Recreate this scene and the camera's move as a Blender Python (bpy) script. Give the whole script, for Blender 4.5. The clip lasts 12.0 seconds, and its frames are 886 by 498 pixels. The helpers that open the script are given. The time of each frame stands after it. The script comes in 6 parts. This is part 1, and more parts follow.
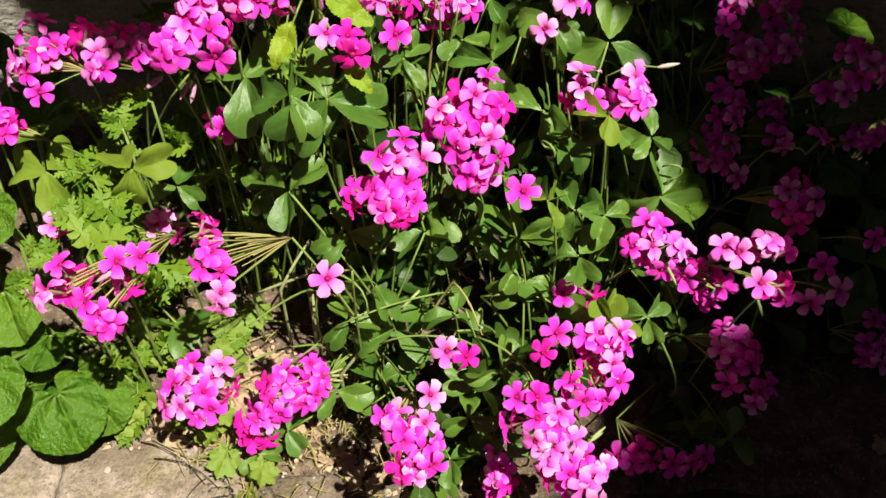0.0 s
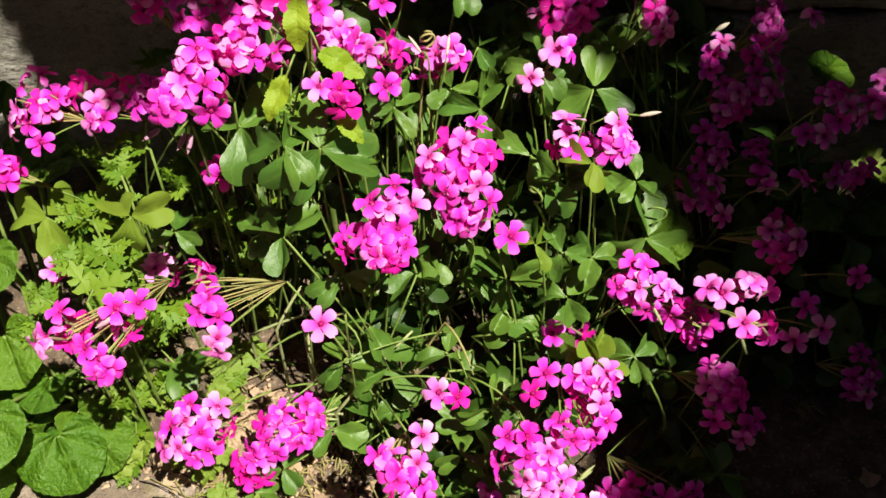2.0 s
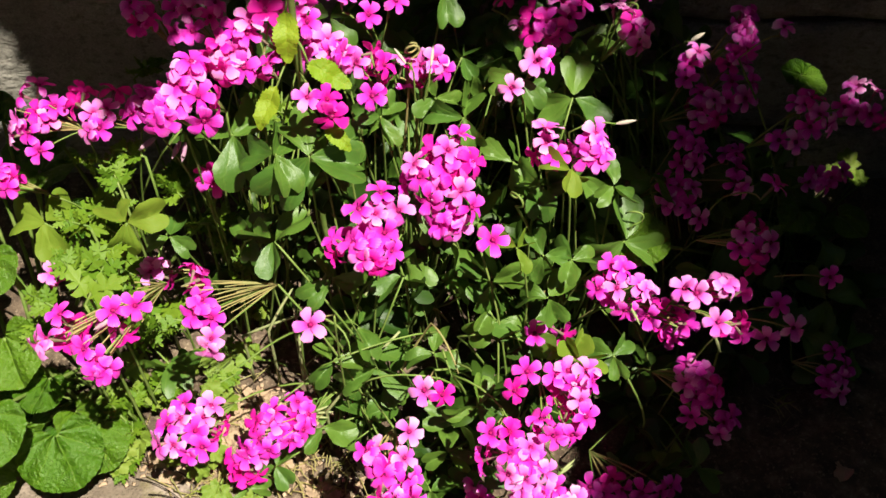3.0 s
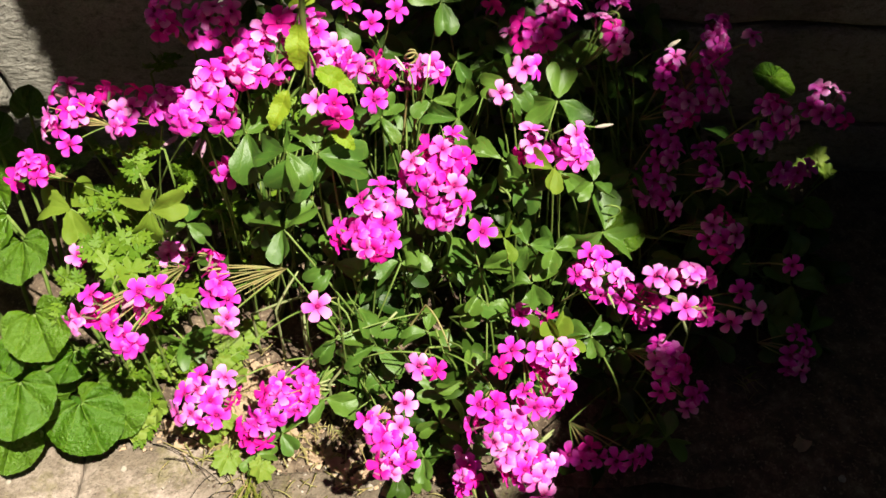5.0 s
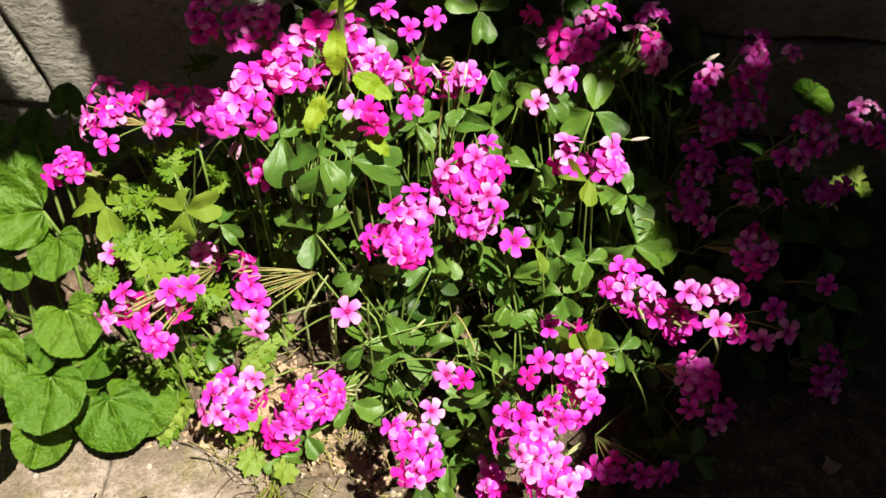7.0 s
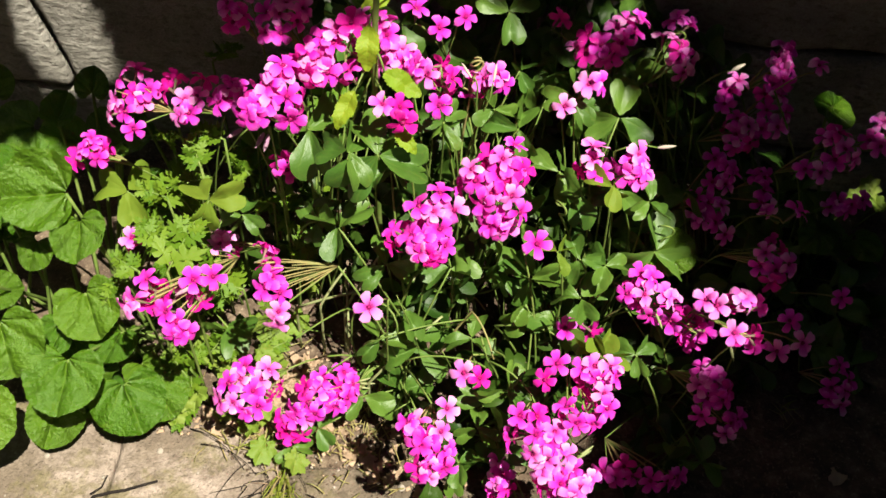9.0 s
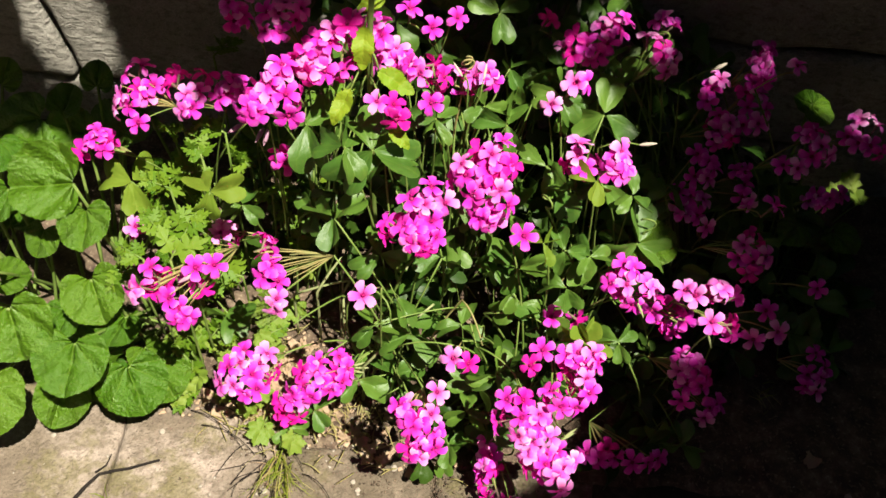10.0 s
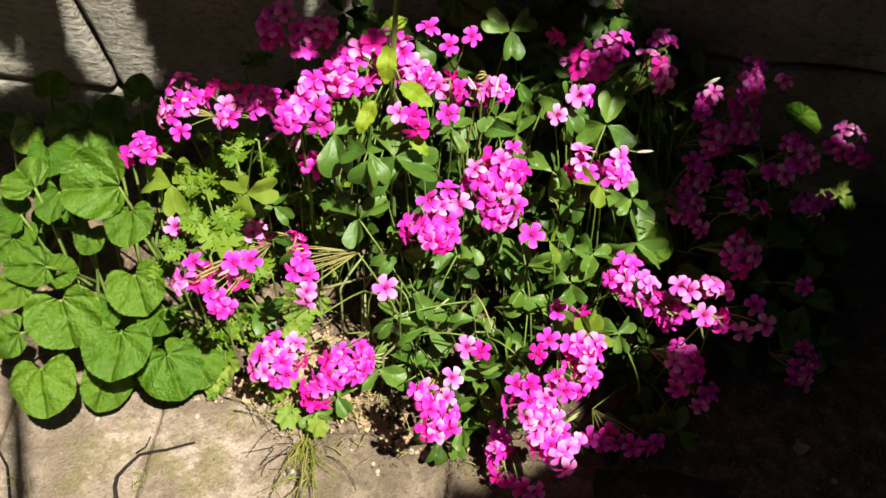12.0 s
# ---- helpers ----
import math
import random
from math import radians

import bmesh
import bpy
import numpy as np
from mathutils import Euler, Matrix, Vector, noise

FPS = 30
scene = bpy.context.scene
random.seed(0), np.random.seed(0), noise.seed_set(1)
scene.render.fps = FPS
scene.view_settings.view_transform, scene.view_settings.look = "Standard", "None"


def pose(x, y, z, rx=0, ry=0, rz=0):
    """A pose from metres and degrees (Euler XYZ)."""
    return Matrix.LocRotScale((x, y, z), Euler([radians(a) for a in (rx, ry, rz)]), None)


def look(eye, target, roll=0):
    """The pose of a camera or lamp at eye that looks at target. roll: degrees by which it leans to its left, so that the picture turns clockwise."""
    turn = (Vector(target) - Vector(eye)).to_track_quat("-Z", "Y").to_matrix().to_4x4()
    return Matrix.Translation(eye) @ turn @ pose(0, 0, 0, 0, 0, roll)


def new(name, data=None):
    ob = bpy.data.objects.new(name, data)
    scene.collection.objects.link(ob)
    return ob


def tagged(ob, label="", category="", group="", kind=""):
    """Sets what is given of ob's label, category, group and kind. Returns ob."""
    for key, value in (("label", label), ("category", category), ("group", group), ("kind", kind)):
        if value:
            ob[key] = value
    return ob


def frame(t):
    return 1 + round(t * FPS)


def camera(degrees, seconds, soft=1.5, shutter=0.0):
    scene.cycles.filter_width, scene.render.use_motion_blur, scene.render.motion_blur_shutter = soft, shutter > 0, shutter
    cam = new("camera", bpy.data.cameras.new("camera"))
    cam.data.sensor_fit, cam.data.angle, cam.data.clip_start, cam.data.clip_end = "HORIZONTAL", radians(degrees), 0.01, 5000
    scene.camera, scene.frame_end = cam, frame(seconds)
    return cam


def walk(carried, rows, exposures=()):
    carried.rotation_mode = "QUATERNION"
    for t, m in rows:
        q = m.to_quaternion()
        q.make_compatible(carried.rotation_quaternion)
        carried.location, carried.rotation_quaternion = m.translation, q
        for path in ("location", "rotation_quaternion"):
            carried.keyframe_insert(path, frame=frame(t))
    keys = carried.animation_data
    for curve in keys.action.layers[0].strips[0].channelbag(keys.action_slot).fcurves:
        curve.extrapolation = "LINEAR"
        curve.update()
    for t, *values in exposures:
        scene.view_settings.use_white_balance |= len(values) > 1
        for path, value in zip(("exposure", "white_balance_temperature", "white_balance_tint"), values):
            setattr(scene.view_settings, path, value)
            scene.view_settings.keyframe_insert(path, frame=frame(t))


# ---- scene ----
cam = camera(50.0, 12.0, soft=1.6)
PATH = [
    (0, (-0.004, -0.376, 0.534), (0.055, 0.895, -1.009), 3.0),
    (0.5, (-0.004, -0.373, 0.537), (0.054, 0.903, -1.002), 2.9),
    (1, (-0.002, -0.374, 0.54), (0.051, 0.917, -0.987), 2.5),
    (1.5, (-0.001, -0.373, 0.546), (0.056, 0.922, -0.977), 2.6),
    (2, (0.0, -0.376, 0.55), (0.059, 0.932, -0.961), 2.5),
    (2.5, (0.003, -0.383, 0.556), (0.064, 0.936, -0.946), 2.4),
    (3, (0.004, -0.388, 0.565), (0.076, 0.923, -0.943), 2.7),
    (4.8, (0.004, -0.417, 0.609), (0.093, 0.855, -0.933), 3.7),
    (5, (0.002, -0.415, 0.609), (0.087, 0.855, -0.933), 3.8),
    (5.5, (0.003, -0.413, 0.61), (0.064, 0.859, -0.932), 3.4),
    (6, (0.002, -0.412, 0.611), (0.05, 0.86, -0.932), 3.4),
    (6.5, (0.001, -0.411, 0.611), (0.037, 0.862, -0.932), 3.4),
    (7, (-0.001, -0.413, 0.609), (0.029, 0.866, -0.928), 3.6),
    (9, (-0.015, -0.412, 0.613), (0.02, 0.853, -0.935), 6.1),
    (9.5, (-0.015, -0.418, 0.62), (0.024, 0.841, -0.934), 6.6),
    (10, (-0.012, -0.425, 0.635), (0.031, 0.816, -0.932), 6.8),
    (10.5, (-0.008, -0.436, 0.649), (0.031, 0.798, -0.925), 6.7),
    (11, (-0.007, -0.446, 0.658), (0.02, 0.787, -0.916), 6.3),
    (11.5, (-0.01, -0.457, 0.666), (0.01, 0.787, -0.9), 6.1),
    (12, (-0.016, -0.466, 0.673), (0.005, 0.791, -0.883), 6.2),
]
EXPOSURE = [(0, 1.27), (2.5, 1.31), (5, 1.42), (7, 1.44), (9, 1.36), (10, 1.36), (12, 1.42)]
walk(cam, [(t, look(e, g, r)) for t, e, g, r in PATH], EXPOSURE)

# ---- light: high sun from the front right, clear sky ----
SUN_WAY = Vector((-0.30, 0.38, -1.0)).normalized()
world = bpy.data.worlds.new("clear_sky")
world.use_nodes = True
scene.world = world
sky = world.node_tree.nodes.new("ShaderNodeTexSky")
sky.sky_type = "NISHITA"
sky.sun_disc = False
sky.ozone_density, sky.dust_density = 2.5, 0.4
sky.sun_elevation, sky.sun_rotation = radians(64), radians(142)
back = world.node_tree.nodes["Background"]
back.inputs["Strength"].default_value = 0.0175
world.node_tree.links.new(sky.outputs[0], back.inputs["Color"])
lamp = bpy.data.lights.new("sun", "SUN")
lamp.energy, lamp.angle, lamp.color = 5.0, radians(0.55), (1.0, 0.94, 0.80)
sun = new("sun", lamp)
sun.matrix_world = Matrix.Translation((0.9, -0.6, 3)) @ SUN_WAY.to_track_quat("-Z", "Y").to_matrix().to_4x4()


# ---- materials ----
def material(name):
    m = bpy.data.materials.new(name)
    m.use_nodes = True
    nt = m.node_tree
    return m, nt, nt.nodes["Principled BSDF"]


def node(nt, kind, **values):
    n = nt.nodes.new("ShaderNode" + kind)
    for k, v in values.items():
        if k in ("operation", "blend_type", "data_type", "feature", "distance", "noise_dimensions"):
            setattr(n, k, v)
        else:
            n.inputs[k.replace("_", " ")].default_value = v
    return n


def math_node(nt, op, a, b=None):
    n = nt.nodes.new("ShaderNodeMath")
    n.operation = op
    for i, v in enumerate((a, b)):
        if v is None:
            continue
        if isinstance(v, (int, float)):
            n.inputs[i].default_value = v
        else:
            nt.links.new(v, n.inputs[i])
    return n.outputs[0]


def ramp(nt, fac, stops):
    n = nt.nodes.new("ShaderNodeValToRGB")
    el = n.color_ramp.elements
    while len(el) < len(stops):
        el.new(0.5)
    for e, (p, c) in zip(el, stops):
        e.position, e.color = p, (*c, 1)
    nt.links.new(fac, n.inputs[0])
    return n.outputs[0]


def mix(nt, fac, a, b, blend="MIX"):
    n = nt.nodes.new("ShaderNodeMix")
    n.data_type, n.blend_type = "RGBA", blend
    for socket, v in ((n.inputs[0], fac), (n.inputs[6], a), (n.inputs[7], b)):
        if isinstance(v, (int, float)):
            socket.default_value = v
        elif isinstance(v, tuple):
            socket.default_value = (*v, 1)
        else:
            nt.links.new(v, socket)
    return n.outputs[2]


def local(nt):
    return nt.nodes.new("ShaderNodeTexCoord").outputs["Object"]


def noise_tex(nt, vec, scale, detail=3.0, rough=0.55):
    n = nt.nodes.new("ShaderNodeTexNoise")
    n.inputs["Scale"].default_value, n.inputs["Detail"].default_value = scale, detail
    n.inputs["Roughness"].default_value = rough
    nt.links.new(vec, n.inputs["Vector"])
    return n.outputs["Fac"]


def bump(nt, bsdf, height, strength, distance):
    b = nt.nodes.new("ShaderNodeBump")
    b.inputs["Strength"].default_value, b.inputs["Distance"].default_value = strength, distance
    nt.links.new(height, b.inputs["Height"])
    nt.links.new(b.outputs[0], bsdf.inputs["Normal"])
    return b


def thin(nt, bsdf, colour, amount):
    """Lets light through a thin leaf or petal."""
    t = nt.nodes.new("ShaderNodeBsdfTranslucent")
    m = nt.nodes.new("ShaderNodeMixShader")
    m.inputs[0].default_value = amount
    nt.links.new(colour, t.inputs["Color"])
    nt.links.new(bsdf.outputs[0], m.inputs[1])
    nt.links.new(t.outputs[0], m.inputs[2])
    out = next(n for n in nt.nodes if n.type == "OUTPUT_MATERIAL")
    nt.links.new(m.outputs[0], out.inputs["Surface"])


def random_value(nt):
    return nt.nodes.new("ShaderNodeObjectInfo").outputs["Random"]


def axis(nt, vec):
    s = nt.nodes.new("ShaderNodeSeparateXYZ")
    nt.links.new(vec, s.inputs[0])
    return s.outputs


def petal_material(name, sun_pale, crimson=0.0):
    m, nt, b = material(name)
    vec = local(nt)
    x, y, z = axis(nt, vec)
    along = math_node(nt, "MULTIPLY", y, 100.0)
    # crimson throat to pale tip; the palest end also holds the sun's sheen
    base = ramp(nt, along, [(0.0, (0.22, 0.001, 0.06)), (0.15, (0.36, 0.002, 0.16)), (0.27, (0.58, 0.006, 0.32)),
                            (0.45, (0.77, 0.014, 0.57)), (0.66, (0.88, 0.052, 0.74)), (0.94, (0.93, 0.240, 0.88))])
    angle = math_node(nt, "ARCTAN2", x, math_node(nt, "ADD", y, 0.002))
    veins = math_node(nt, "SINE", math_node(nt, "MULTIPLY", angle, 42.0))
    veins = math_node(nt, "MULTIPLY", math_node(nt, "MAXIMUM", veins, 0.0), 0.38)
    base = mix(nt, veins, base, (0.55, 0.008, 0.40))
    shade = noise_tex(nt, vec, 320)
    base = mix(nt, math_node(nt, "MULTIPLY", shade, 0.30), base, (0.88, 0.07, 0.72))
    luck = random_value(nt)
    base = mix(nt, math_node(nt, "MULTIPLY", math_node(nt, "POWER", luck, 1.6), 0.6), base, (0.68, 0.008, 0.34))
    pale = math_node(nt, "MULTIPLY", math_node(nt, "MINIMUM", math_node(nt, "MULTIPLY", along, 0.9), 0.8), math_node(nt, "MULTIPLY", math_node(nt, "ADD", luck, 0.35), sun_pale))
    base = mix(nt, pale, base, (0.94, 0.62, 0.90))
    # crimson puts the red glow of shaded, backlit petals into the colour
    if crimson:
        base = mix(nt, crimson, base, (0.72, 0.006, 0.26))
    nt.links.new(base, b.inputs["Base Color"])
    b.inputs["Roughness"].default_value = 0.6
    b.inputs["Specular IOR Level"].default_value = 0.15
    bump(nt, b, veins, 0.5, 0.0003)
    thin(nt, b, mix(nt, 0.65, base, (0.90, 0.008, 0.40)), 0.38)
    return m


def leaf_material(name, dark, light, yellow, veins, gloss, through_light=0.35, quilt=0.35, vein_show=0.2, shine=0.22, pinnate=0.0, depth=0.0012):
    """Green blade whose veins fan out from its base along the local y axis."""
    m, nt, b = material(name)
    vec = local(nt)
    x, y, z = axis(nt, vec)
    patches = noise_tex(nt, vec, 3.0)
    base = mix(nt, patches, dark, light)
    base = mix(nt, math_node(nt, "MULTIPLY", random_value(nt), 0.42), base, yellow)
    speck = noise_tex(nt, vec, 28.0, 4)
    base = mix(nt, math_node(nt, "MULTIPLY", math_node(nt, "GREATER_THAN", speck, 0.68), 0.12), base, yellow)
    angle = math_node(nt, "ARCTAN2", x, math_node(nt, "ADD", y, 0.02))
    wander = math_node(nt, "SUBTRACT", noise_tex(nt, vec, 2.6, 2), 0.5)
    angle = math_node(nt, "ADD", angle, math_node(nt, "MULTIPLY", wander, 0.5))
    wave = math_node(nt, "ABSOLUTE", math_node(nt, "SINE", math_node(nt, "MULTIPLY", angle, veins)))
    far = math_node(nt, "SQRT", math_node(nt, "ADD", math_node(nt, "MULTIPLY", x, x), math_node(nt, "MULTIPLY", y, y)))
    ridge = math_node(nt, "SUBTRACT", 1.0, math_node(nt, "MINIMUM", math_node(nt, "MULTIPLY", math_node(nt, "MULTIPLY", wave, far), 60.0 / veins), 1.0))
    slope = math_node(nt, "SUBTRACT", math_node(nt, "ADD", y, math_node(nt, "MULTIPLY", wander, 0.06)), math_node(nt, "ADD", math_node(nt, "MULTIPLY", math_node(nt, "ABSOLUTE", x), 0.45), math_node(nt, "MULTIPLY", math_node(nt, "MULTIPLY", x, x), 0.9)))
    feather = math_node(nt, "ABSOLUTE", math_node(nt, "SINE", math_node(nt, "MULTIPLY", slope, 11.0)))
    ridge_b = math_node(nt, "SUBTRACT", 1.0, math_node(nt, "MINIMUM", math_node(nt, "MULTIPLY", feather, 4.5), 1.0))
    ridge = math_node(nt, "MAXIMUM", ridge, math_node(nt, "MULTIPLY", ridge_b, pinnate))
    wave = math_node(nt, "ADD", math_node(nt, "MULTIPLY", wave, 0.6), math_node(nt, "MULTIPLY", feather, pinnate * 0.6))
    base = mix(nt, math_node(nt, "MULTIPLY", ridge, vein_show), base, yellow)
    nt.links.new(base, b.inputs["Base Color"])
    b.inputs["Roughness"].default_value = gloss
    b.inputs["Specular IOR Level"].default_value = shine
    fine = noise_tex(nt, vec, 16.0, 4)
    relief = math_node(nt, "ADD", math_node(nt, "MULTIPLY", wave, 0.7), math_node(nt, "MULTIPLY", fine, 0.8))
    bump(nt, b, relief, quilt, depth)
    thin(nt, b, mix(nt, 0.45, base, yellow), through_light)
    return m


def plain_material(name, a, c, scale, rough, relief=0.3, depth=0.0005, light=0.0):
    m, nt, b = material(name)
    b.inputs["Specular IOR Level"].default_value = 0.2
    vec = local(nt)
    f = noise_tex(nt, vec, scale, 5, 0.65)
    base = mix(nt, ramp(nt, f, [(0.3, (0, 0, 0)), (0.7, (1, 1, 1))]), a, c)
    base = mix(nt, math_node(nt, "MULTIPLY", random_value(nt), 0.35), base, a)
    nt.links.new(base, b.inputs["Base Color"])
    b.inputs["Roughness"].default_value = rough
    bump(nt, b, noise_tex(nt, vec, scale * 4, 4), relief, depth)
    if light:
        thin(nt, b, base, light)
    return m


def stone_material(name, a, c, stain, moss, pit_scale, relief, pitted=0.5, patch=9.0, blotch=45.0):
    m, nt, b = material(name)
    vec = nt.nodes.new("ShaderNodeNewGeometry").outputs["Position"]
    big = noise_tex(nt, vec, patch, 5, 0.62)
    mid = noise_tex(nt, vec, blotch, 5, 0.65)
    fine = noise_tex(nt, vec, 420.0, 4, 0.7)
    base = mix(nt, ramp(nt, big, [(0.40, (0, 0, 0)), (0.60, (1, 1, 1))]), a, c)
    base = mix(nt, math_node(nt, "MULTIPLY", ramp(nt, mid, [(0.46, (0, 0, 0)), (0.60, (1, 1, 1))]), 0.8), base, stain)
    mossy = noise_tex(nt, vec, 16.0, 5, 0.7)
    base = mix(nt, math_node(nt, "MULTIPLY", ramp(nt, mossy, [(0.52, (0, 0, 0)), (0.60, (1, 1, 1))]), 0.65), base, moss)
    speck = noise_tex(nt, vec, 190.0, 3, 0.6)
    base = mix(nt, math_node(nt, "MULTIPLY", ramp(nt, speck, [(0.60, (0, 0, 0)), (0.64, (1, 1, 1))]), 0.55), base, stain)
    base = mix(nt, 0.45, base, ramp(nt, fine, [(0.3, (0.25, 0.25, 0.25)), (0.7, (0.8, 0.8, 0.8))]), "OVERLAY")
    base = mix(nt, math_node(nt, "MULTIPLY", random_value(nt), 0.25), base, a)
    v = nt.nodes.new("ShaderNodeTexVoronoi")
    v.inputs["Scale"].default_value = pit_scale
    nt.links.new(vec, v.inputs["Vector"])
    pits = math_node(nt, "MINIMUM", math_node(nt, "MULTIPLY", v.outputs["Distance"], 2.2), 1.0)
    base = mix(nt, math_node(nt, "MULTIPLY", math_node(nt, "LESS_THAN", pits, 0.30), 0.5), base, stain)
    nt.links.new(base, b.inputs["Base Color"])
    b.inputs["Roughness"].default_value = 0.9
    b.inputs["Specular IOR Level"].default_value = 0.25
    h = math_node(nt, "ADD", math_node(nt, "MULTIPLY", pits, pitted), math_node(nt, "MULTIPLY", mid, 1.0))
    h = math_node(nt, "ADD", h, math_node(nt, "MULTIPLY", fine, 0.5))
    bump(nt, b, h, relief, 0.003)
    return m


PETAL = petal_material("pink_petal", 0.08)
# paler petal copy for facing flowers: full sunlight put into the colour
PETAL_SUNLIT = petal_material("sunlit_pink_petal", 0.70)
# petal copy with the shade among the back flowers put into its colour
PETAL_SHADED = petal_material("shaded_pink_petal", 0.0, 0.6)
THROAT = plain_material("crimson_throat", (0.20, 0.002, 0.07), (0.30, 0.004, 0.12), 900, 0.6)
STAMEN = plain_material("crimson_stamen", (0.28, 0.004, 0.09), (0.42, 0.020, 0.16), 900, 0.6)
CALYX = plain_material("green_pink_calyx", (0.128, 0.176, 0.048), (0.320, 0.128, 0.192), 260, 0.6, light=0.2)
STALK = plain_material("green_stalk", (0.088, 0.160, 0.024), (0.208, 0.264, 0.072), 90, 0.5, light=0.1)
STRAW = plain_material("straw_stalk", (0.320, 0.240, 0.096), (0.240, 0.264, 0.096), 120, 0.6, light=0.15)
POD = plain_material("pale_green_pod", (0.224, 0.272, 0.104), (0.352, 0.368, 0.184), 300, 0.6, light=0.2)
WILTED = plain_material("wilted_petal", (0.400, 0.176, 0.320), (0.440, 0.360, 0.336), 300, 0.7, light=0.25)
BUD = plain_material("white_bud", (0.496, 0.440, 0.376), (0.440, 0.384, 0.304), 300, 0.6, light=0.2)
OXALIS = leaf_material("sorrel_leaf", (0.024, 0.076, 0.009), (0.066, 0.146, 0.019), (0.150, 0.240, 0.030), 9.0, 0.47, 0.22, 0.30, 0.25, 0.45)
# dark sorrel green with the shade inside the clump put into the colour
OXALIS_SHADED = leaf_material("shaded_sorrel_leaf", (0.010, 0.033, 0.004), (0.022, 0.056, 0.007), (0.052, 0.092, 0.010), 9.0, 0.46, 0.15, 0.22, 0.2, 0.24)
OXALIS_YELLOW = leaf_material("yellowing_sorrel_leaf", (0.110, 0.190, 0.018), (0.150, 0.230, 0.024), (0.205, 0.262, 0.032), 9.0, 0.55, 0.38, 0.3, 0.3, 0.14)
VIOLET = leaf_material("violet_blade", (0.024, 0.086, 0.002), (0.052, 0.136, 0.003), (0.140, 0.225, 0.015), 4.5, 0.36, 0.18, 1.0, 0.36, 0.42, 0.45, 0.0032)
TOOTHED = leaf_material("toothed_blade", (0.136, 0.240, 0.010), (0.176, 0.280, 0.014), (0.264, 0.320, 0.024), 1.0, 0.45, 0.30, 0.7, 0.4, 0.25, 0.8)
FERN = leaf_material("feathery_blade", (0.050, 0.120, 0.007), (0.094, 0.180, 0.011), (0.190, 0.262, 0.022), 5.0, 0.5, 0.22)
LOBED = leaf_material("lobed_blade", (0.100, 0.180, 0.018), (0.160, 0.232, 0.030), (0.240, 0.280, 0.052), 3.5, 0.45, 0.26, 0.6, 0.5, 0.25)
GRASS = plain_material("grass_blade", (0.13, 0.19, 0.020), (0.27, 0.29, 0.045), 60, 0.5, light=0.3)
DRY = plain_material("dry_leaf", (0.34, 0.23, 0.14), (0.52, 0.39, 0.27), 130, 0.8, 0.6, 0.001, 0.15)
TWIG = plain_material("dark_twig", (0.008, 0.006, 0.005), (0.020, 0.015, 0.012), 200, 0.85, 0.8, 0.001)
PEBBLE = plain_material("pale_pebble", (0.208, 0.176, 0.136), (0.400, 0.360, 0.304), 160, 0.8)
BARK = plain_material("tree_bark", (0.07, 0.05, 0.035), (0.17, 0.13, 0.10), 14, 0.9, 1.0, 0.01)
CROWN = leaf_material("tree_leaf", (0.040, 0.085, 0.020), (0.060, 0.115, 0.028), (0.085, 0.140, 0.030), 6.0, 0.45, 0.12)
PAVING = stone_material("sandstone_sett", (0.148, 0.116, 0.084), (0.320, 0.260, 0.214), (0.116, 0.090, 0.066), (0.120, 0.106, 0.036), 420, 1.0, 0.22, 17.0, 62.0)
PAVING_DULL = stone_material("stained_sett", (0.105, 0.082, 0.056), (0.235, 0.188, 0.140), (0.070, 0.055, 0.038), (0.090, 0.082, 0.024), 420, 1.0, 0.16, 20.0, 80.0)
# mossy stone, darkened further: the shade on the right is put into it
PAVING_MOSSY_SHADED = stone_material("shaded_mossy_sett", (0.034, 0.027, 0.017), (0.096, 0.076, 0.050), (0.026, 0.021, 0.013), (0.032, 0.034, 0.008), 420, 1.0, 0.12, 22.0, 90.0)
def block_material():
    """Tooled grey block: rough horizontal furrows, coloured darker in their hollows, pits and grey-brown weathering."""
    m, nt, b = material("weathered_concrete")
    vec = nt.nodes.new("ShaderNodeNewGeometry").outputs["Position"]
    squash = nt.nodes.new("ShaderNodeMapping")
    squash.inputs["Scale"].default_value = (0.60, 1.0, 1.10)
    squash.inputs["Rotation"].default_value = (0, radians(-8), 0)
    nt.links.new(vec, squash.inputs["Vector"])
    furrow = noise_tex(nt, squash.outputs[0], 210.0, 5, 0.62)
    coarse = noise_tex(nt, squash.outputs[0], 70.0, 4, 0.6)
    cloud = noise_tex(nt, vec, 14.0, 5, 0.6)
    fine = noise_tex(nt, vec, 620.0, 3, 0.7)
    base = mix(nt, ramp(nt, cloud, [(0.36, (0, 0, 0)), (0.64, (1, 1, 1))]), (0.22, 0.207, 0.178), (0.34, 0.322, 0.283))
    base = mix(nt, math_node(nt, "MULTIPLY", ramp(nt, furrow, [(0.34, (1, 1, 1)), (0.50, (0, 0, 0))]), 0.65), base, (0.13, 0.12, 0.10))
    base = mix(nt, 0.4, base, ramp(nt, fine, [(0.3, (0.25, 0.25, 0.25)), (0.7, (0.8, 0.8, 0.8))]), "OVERLAY")
    nt.links.new(base, b.inputs["Base Color"])
    b.inputs["Roughness"].default_value = 0.92
    b.inputs["Specular IOR Level"].default_value = 0.2
    h = math_node(nt, "ADD", math_node(nt, "MULTIPLY", furrow, 1.0), math_node(nt, "MULTIPLY", coarse, 0.9))
    bump(nt, b, math_node(nt, "ADD", h, math_node(nt, "MULTIPLY", fine, 0.25)), 1.0, 0.0055)
    return m


BLOCK = block_material()


